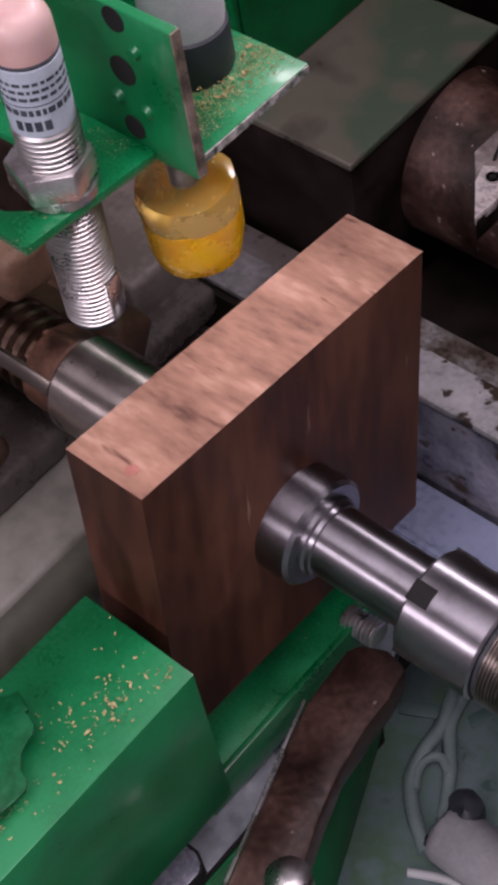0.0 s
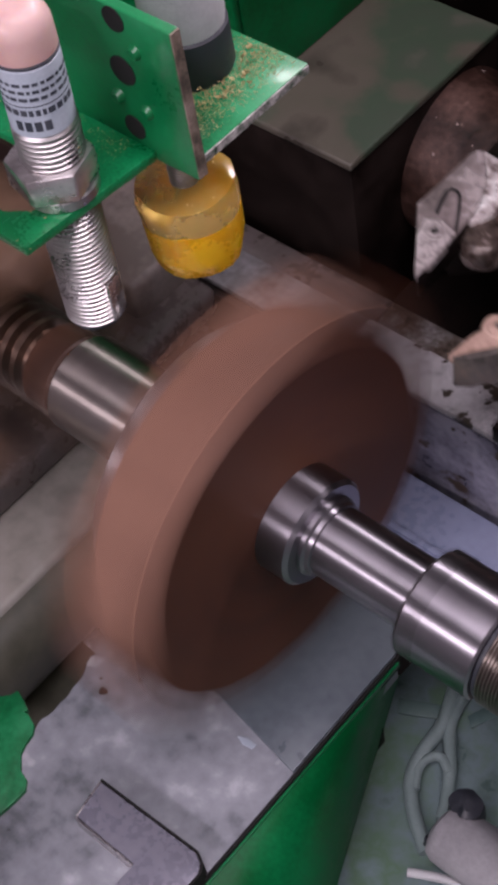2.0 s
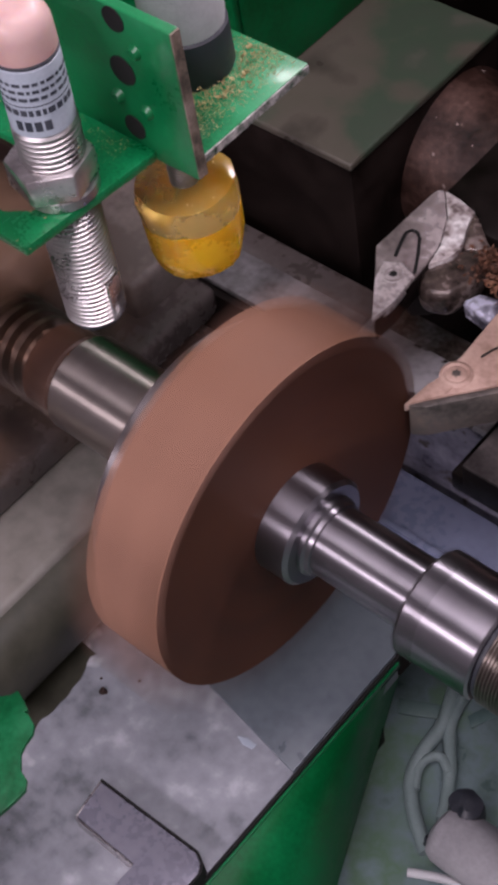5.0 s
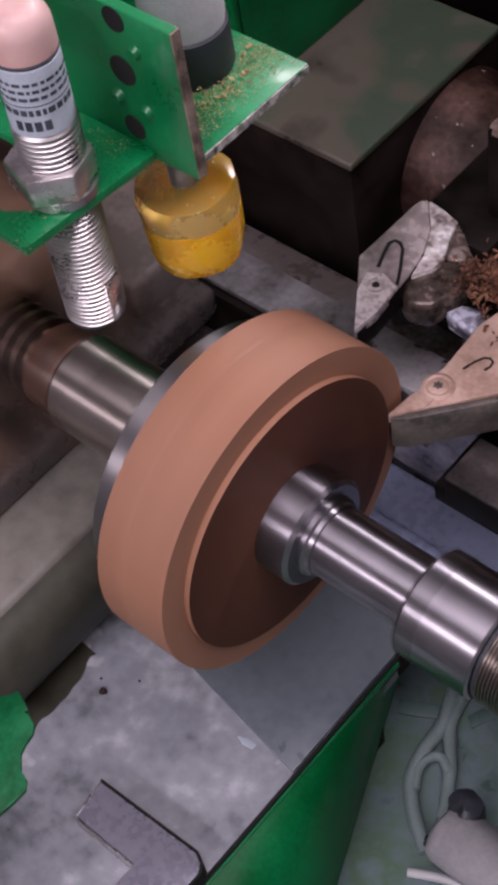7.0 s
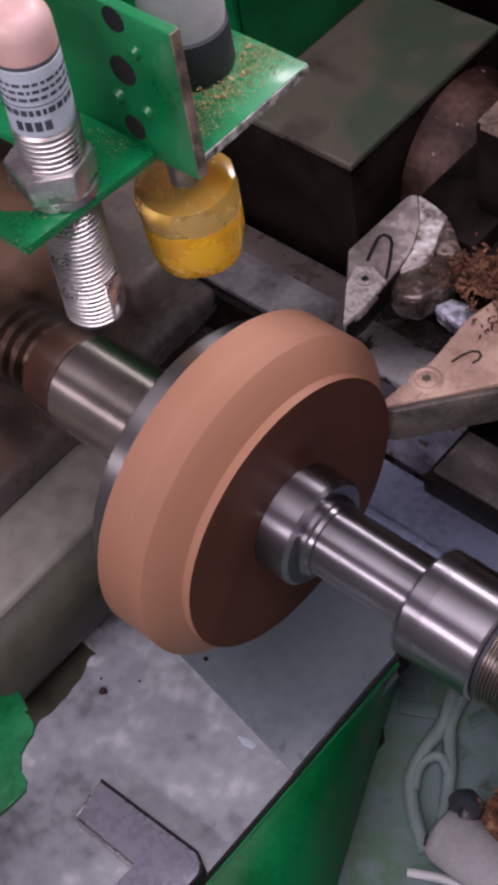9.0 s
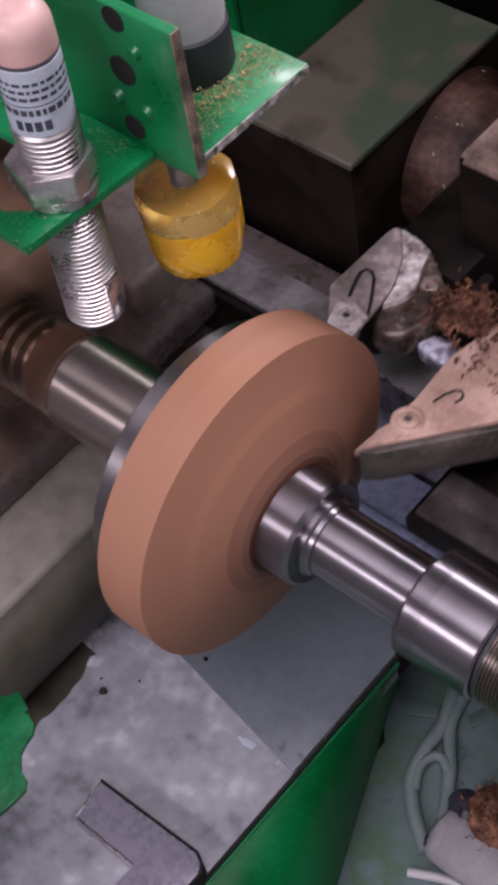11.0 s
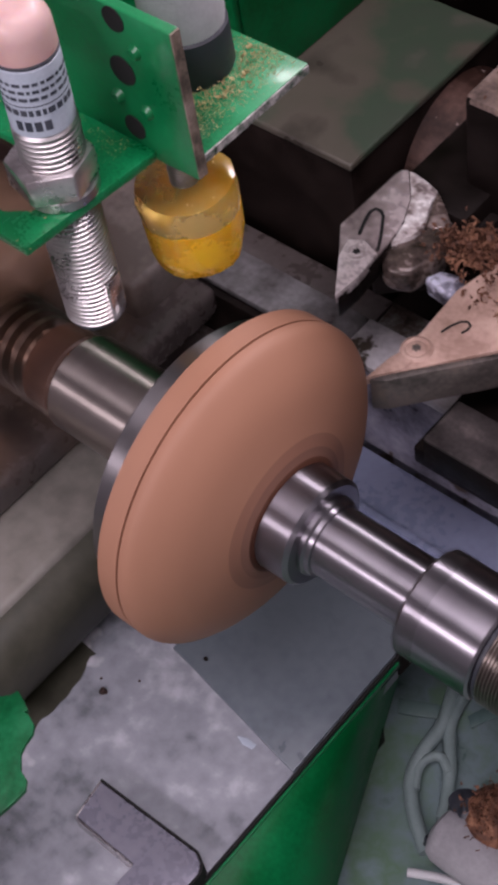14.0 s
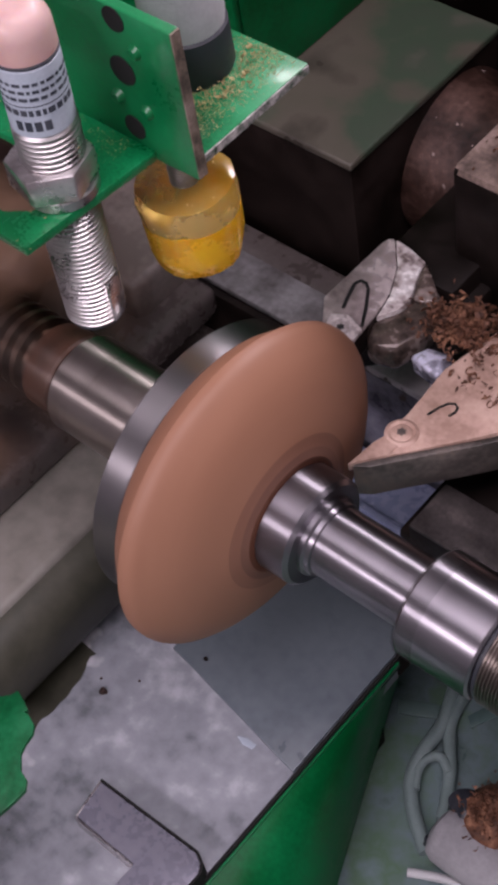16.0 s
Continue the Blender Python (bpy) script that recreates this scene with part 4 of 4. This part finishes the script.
ARM = [(0.0128, 0.0017), (0.0161, 0.0072), (0.0257, 0.0120), (0.0353, 0.0083), (0.0381, -0.0041), (0.0392, -0.0211), (0.0424, -0.0390), (0.0467, -0.0538), (0.0571, -0.0786), (0.0659, -0.1037), (0.0690, -0.22),
       (0.0467, -0.22), (0.0467, -0.1190), (0.0373, -0.0941), (0.0281, -0.0656), (0.0213, -0.0451), (0.0147, -0.0235)]
part("swing_arm", roughen(prism(ARM, -0.096, -0.080, 0.0022, 2), 0.0012, 90), MOTOR, loader, "brown rusty flat swing arm")


part("bolt", lathe([(-0.082, 0), (-0.082, 0.0085), (-0.077, 0.0085), (-0.075, 0.006), (-0.0735, 0)], 24, axis="z"), CHROME, loader, "bright bolt head").location = (0.0539, -0.0800, 0)
part("edge_bead", tube([(0.0135, -0.0235, -0.0815), (0.0203, -0.0451, -0.0815), (0.0271, -0.0656, -0.0815), (0.0363, -0.0941, -0.0815), (0.0457, -0.1190, -0.0815)], 0.0007, 8), NUT, loader, "bright bead along the edge of the arm")


def cradle_chips(r):
    if r.random() < 0.35:          # two small heaps
        return (r.gauss(0.004, 0.004), r.choice((-0.092, -0.135)) + r.gauss(0, 0.005), 0.0106)
    return (r.triangular(-0.028, 0.016, 0.01), r.uniform(-0.17, -0.070), 0.0106)


part("chip_litter", shavings(260, cradle_chips, 0.0007, 12), DUST, loader, "pale wood chips", flat=True)["kind"] = "stuff"

# ---------------------------------------------------------------- small things on the bed and in the tray
key = thing("angle_bar", "dark grey steel angle bar lying on the bed", "steel bar")
part("bar", prism([(-0.0419, -0.0863), (0.0072, -0.0846), (0.0112, -0.0868), (0.0130, -0.0900), (0.0130, -0.170), (-0.0088, -0.170), (-0.0088, -0.1024), (-0.0393, -0.1025)], -0.125, -0.1165,
                  0.0008), BAR, key)
part("cut_end", prism([(-0.0421, -0.0862), (-0.0416, -0.0862), (-0.0390, -0.1022), (-0.0396, -0.1024)], -0.1245, -0.1162, 0.0001), CHROME, key, "bright cut end of the bar")
# Black strip paints the shadow line beside the bar.
part("dark_edge", prism([(-0.0421, -0.0862), (0.0072, -0.0845), (0.0113, -0.0867), (0.0132, -0.0899), (0.0132, -0.170), (0.0141, -0.170), (0.0141, -0.0893), (0.0120, -0.0860), (0.0075, -0.0836), (-0.0421, -0.0853)],
                        -0.1251, -0.1163), BLACK, key, "black strip painting the shadow line along the bar")
part("bright_edge", prism([(-0.0393, -0.1027), (-0.0089, -0.1026), (-0.0089, -0.1032), (-0.0393, -0.1033)], -0.1251, -0.1164), NUT, key, "bright strip along the edge of the bar")
guard = thing("chip_guard", "green painted chip guard with a ragged torn edge", "guard")
part("plate", roughen(prism([(-0.0700, -0.1650), (-0.0260, -0.1195), (-0.0225, -0.1135), (-0.0188, -0.1097), (-0.0180, -0.1074), (-0.0131, -0.1089), (-0.0106, -0.1100), (-0.0112, -0.1112),
                             (-0.0096, -0.1108), (-0.0057, -0.1124), (-0.0038, -0.1147), (-0.0033, -0.1180), (-0.0021, -0.1213), (0.0015, -0.1248), (0.0054, -0.1259), (0.0074, -0.1283), (0.0075, -0.1330),
                             (0.0071, -0.1379), (0.0059, -0.1463), (-0.0200, -0.1900), (-0.0700, -0.1900)], 0.0160, 0.0178, 0.0003), 0.0004, 160), GREEN_SHADED, guard)
part("post", box(-0.0850, -0.0660, -0.1850, -0.1660, -0.125, 0.0158, 0.001), GREEN_CLEAN, guard)
for x, y, r in ((-0.0728, -0.0556, 0.0017), (-0.0483, -0.0193, 0.0011), (-0.0776, -0.0518, 0.0006), (-0.0640, -0.0430, 0.0006)):
    solo("wood_crumb", roughen(lathe([(-0.125, 0), (-0.125, r), (-0.125 + r, r * 0.7), (-0.125 + r * 1.3, 0)], 10, axis="z"), r * 0.3, 700), BLACK_IRON,
         "dark crumb of wood lying on the bed", "crumb", group="crumbs on the bed").location = (x, y, 0.0012 if x > -0.05 else 0)
    solo("wood_crumb", roughen(lathe([(-0.125, 0), (-0.125, r), (-0.125 + r, r * 0.7), (-0.125 + r * 1.3, 0)], 10, axis="z"), r * 0.3, 700), RUST,
         "dark crumb of wood lying on the bed", "crumb", group="crumbs on the bed").location = (x, y, 0)

def smooth_line(pts, z, steps=6):
    """A soft curve through points of (x, y) at one height."""
    out = []
    for i in range(len(pts) - 1):
        p = [Vector(pts[max(0, min(len(pts) - 1, k))]) for k in (i - 1, i, i + 1, i + 2)]
        for k in range(steps):
            u = k / steps
            q = 0.5 * (2 * p[1] + (p[2] - p[0]) * u + (2 * p[0] - 5 * p[1] + 4 * p[2] - p[3]) * u * u + (3 * p[1] - p[0] - 3 * p[2] + p[3]) * u ** 3)
            out.append((q.x, q.y, z))
    return out + [(*pts[-1], z)]


solo("coolant_hose", tube(smooth_line([(0.012, 0.072), (0.0167, 0.0586), (0.0218, 0.044), (0.0224, 0.030), (0.0262, 0.016), (0.0366, 0.0043), (0.0514, -0.0066)], -0.2016), 0.0033, 12), CABLE,
     "pale teal flexible hose lying in the tray", "hose")
solo("coolant_hose", tube(smooth_line([(0.0200, 0.0690), (0.0232, 0.0500), (0.0300, 0.0390), (0.0370, 0.0300), (0.0432, 0.0192), (0.0480, 0.0092)], -0.2020), 0.0029, 12), CABLE,
     "second pale teal hose running under the fitting", "hose")
solo("hose_loop", tube(smooth_line([(0.0307, 0.0128), (0.0260, 0.0215), (0.0268, 0.0285), (0.0310, 0.0318), (0.0380, 0.0280)], -0.2005), 0.0022, 10), CABLE,
     "thin pale hose bent into an arch", "hose")
for quad in ([(-0.0031, 0.0446), (0.0163, 0.0540), (0.0198, 0.0479), (0.0016, 0.0386)], [(0.0273, 0.0560), (0.0307, 0.0649), (0.0381, 0.0653), (0.0322, 0.0521)]):
    solo("rubber_pad", roughen(prism(quad, -0.205, -0.2035, 0.0006), 0.0008, 60), TEAL, "flat dull teal pad lying in the tray", "pad")
# Added pale strip that paints a whitish highlight on the tray.
solo("highlight_strip", tube(smooth_line([(0.0500, -0.0180), (0.0560, -0.0147), (0.0663, -0.0100), (0.0787, -0.0075)], -0.2030), 0.0020, 10), GREY_CAP, "pale bent strip painting a highlight in the tray", "offcut")
noz = thing("tray_fitting", "scuffed white plastic fitting with a dark knob", "fitting", at=(0.0662, 0.0025, -0.191))
part("body", roughen(lathe([(-0.0145, 0), (-0.0145, 0.0085), (-0.0125, 0.0120), (-0.0090, 0.0136), (0.060, 0.0145), (0.060, 0)], 40, axis="x"), 0.0008, 90), WHITE, noz)
part("clip", roughen(lathe([(-0.0152, 0.0075), (-0.0152, 0.0100), (-0.0140, 0.0100), (-0.0140, 0.0075)], 16, 150, 235, axis="x"), 0.0003, 200), BLACK_RUBBER, noz, "dark clip on its end")
part("knob", roughen(lathe([(0.0, 0), (0.0, 0.0075), (0.0095, 0.0070), (0.0115, 0.004), (0.0115, 0)], 20, axis="z"), 0.0022, 170), BLACK_RUBBER, noz, "dark grimy knob").location = (-0.0080, 0.0110, 0.0030)


def tray_heap(r):
    a, d = r.uniform(0, 6.28), abs(r.gauss(0, 0.27))
    return (0.023 * d * math.cos(a), 0.021 * d * math.sin(a), 0.018 * max(0.0, 1 - d) * r.random())


mound = roughen(lathe([(-0.004, 0), (-0.004, 0.017), (0.004, 0.013), (0.010, 0.007), (0.012, 0)], 40, axis="z"), 0.002, 150)
heap = solo("fallen_shavings", merge(shavings(2600, tray_heap, 0.0012, 21), mound), CHIP, "heap of curled brown shavings fallen in the tray", "shavings", kind="stuff", flat=True)


# ---------------------------------------------------------------- what moves
TIP = [(0.00, 1.7, 121.8), (0.50, 1.7, 121.8), (0.60, 1.5, 120.9), (0.70, 1.6, 111.5), (0.80, 1.4, 94.1), (0.90, 2.2, 89.4), (1.00, 1.3, 85.9), (1.10, -3.2,
       85.9), (1.20, -7.0, 85.9), (1.30, -12.1, 86.5), (1.40, -16.6, 86.6), (1.50, -21.2, 86.8), (1.60, -25.3, 87.1), (1.70, -30.0, 87.4), (1.80, -34.2,
       87.0), (1.90, -20.1, 86.8), (2.00, 0.7, 85.6), (2.10, 2.4, 81.6), (2.20, 1.5, 77.8), (2.30, -1.5, 76.1), (2.40, -5.8, 76.5), (2.50, -10.7, 76.9),
       (2.60, -14.7, 76.7), (2.70, -19.2, 76.7), (2.80, -23.6, 77.1), (2.90, -28.6, 77.5), (3.00, -33.0, 78.0), (3.10, -25.5, 77.0), (3.20, -0.5, 75.8),
       (3.30, 1.7, 72.2), (3.40, 1.7, 69.8), (3.50, -1.0, 67.3), (3.60, -4.9, 66.8), (3.70, -9.4, 67.0), (3.80, -13.5, 67.1), (3.90, -17.9, 67.4), (4.00,
       -22.9, 68.1), (4.10, -27.3, 68.4), (4.20, -31.8, 68.7), (4.30, -36.5, 69.0), (4.45, -22.0, 70.0), (4.70, 1.0, 69.0), (4.95, 1.2, 60.2), (5.10, 0.0,
       58.6), (5.40, -10.5, 58.8), (5.70, -21.5, 59.0), (5.95, -31.5, 59.5), (6.05, -20.0, 62.0), (6.20, 0.5, 61.5), (6.30, 1.0, 58.8), (6.50, 0.9, 55.9),
       (7.00, -0.9, 50.9), (7.50, -7.1, 54.0), (8.00, -11.1, 60.5), (8.50, -10.1, 57.2), (9.00, -6.2, 51.1), (9.20, -3.0, 49.5), (9.60, -1.0, 41.5), (9.90,
       -4.6, 47.0), (10.20, -1.5, 40.0), (10.60, -0.6, 32.5), (10.90, -1.2, 36.0), (11.10, 0.2, 28.8), (11.30, 0.5, 27.3), (11.50, 0.1, 30.1), (12.00, -1.5,
       36.8), (12.50, -4.0, 43.6), (13.00, -7.6, 50.2), (13.50, -11.9, 56.7), (14.00, -17.6, 60.4), (14.50, -25.1, 61.5), (14.60, -18.2, 64.3), (14.70, -1.5,
       69.0), (14.80, 0.3, 65.6), (14.90, 0.9, 58.0), (15.00, 1.2, 50.3), (15.50, 1.1, 31.8), (16.00, 1.2, 27.1)]


def motions():
    spin_rows, turn = [(0.0, pose(0, 0, 0, TILT)), (0.3, pose(0, 0, 0, TILT))], TILT
    for f in range(10, 481):
        turn -= min(88, 25 + 30 * (f - 9)) if f < 14 else 88
        spin_rows.append((f / 30, pose(0, 0, 0, turn)))
    for ob in (spindle, live, wood):
        walk(ob, spin_rows)
    for ob, rows in KEYED:
        walk(ob, rows)
    walk(car, [(t, pose(x / 1000, y / 1000, 0)) for t, x, y in TIP])
    walk(loader, [(0.0, pose(0, 0, 0)), (0.03, pose(0, -0.002, 0)), (0.1, pose(0.004, -0.070, 0)), (0.2, pose(0.004, -0.24, 0)), (0.3, pose(0.004, -0.32, 0)),
                  (16.0, pose(0.004, -0.32, 0))])
    walk(heap, [(0.0, pose(0.150, 0.060, -0.200)), (6.0, pose(0.150, 0.060, -0.200)), (9.0, pose(0.079, 0.021, -0.182)), (11.3, pose(0.073, 0.017, -0.180)),
                (16.0, pose(0.072, 0.016, -0.180))])


motions()
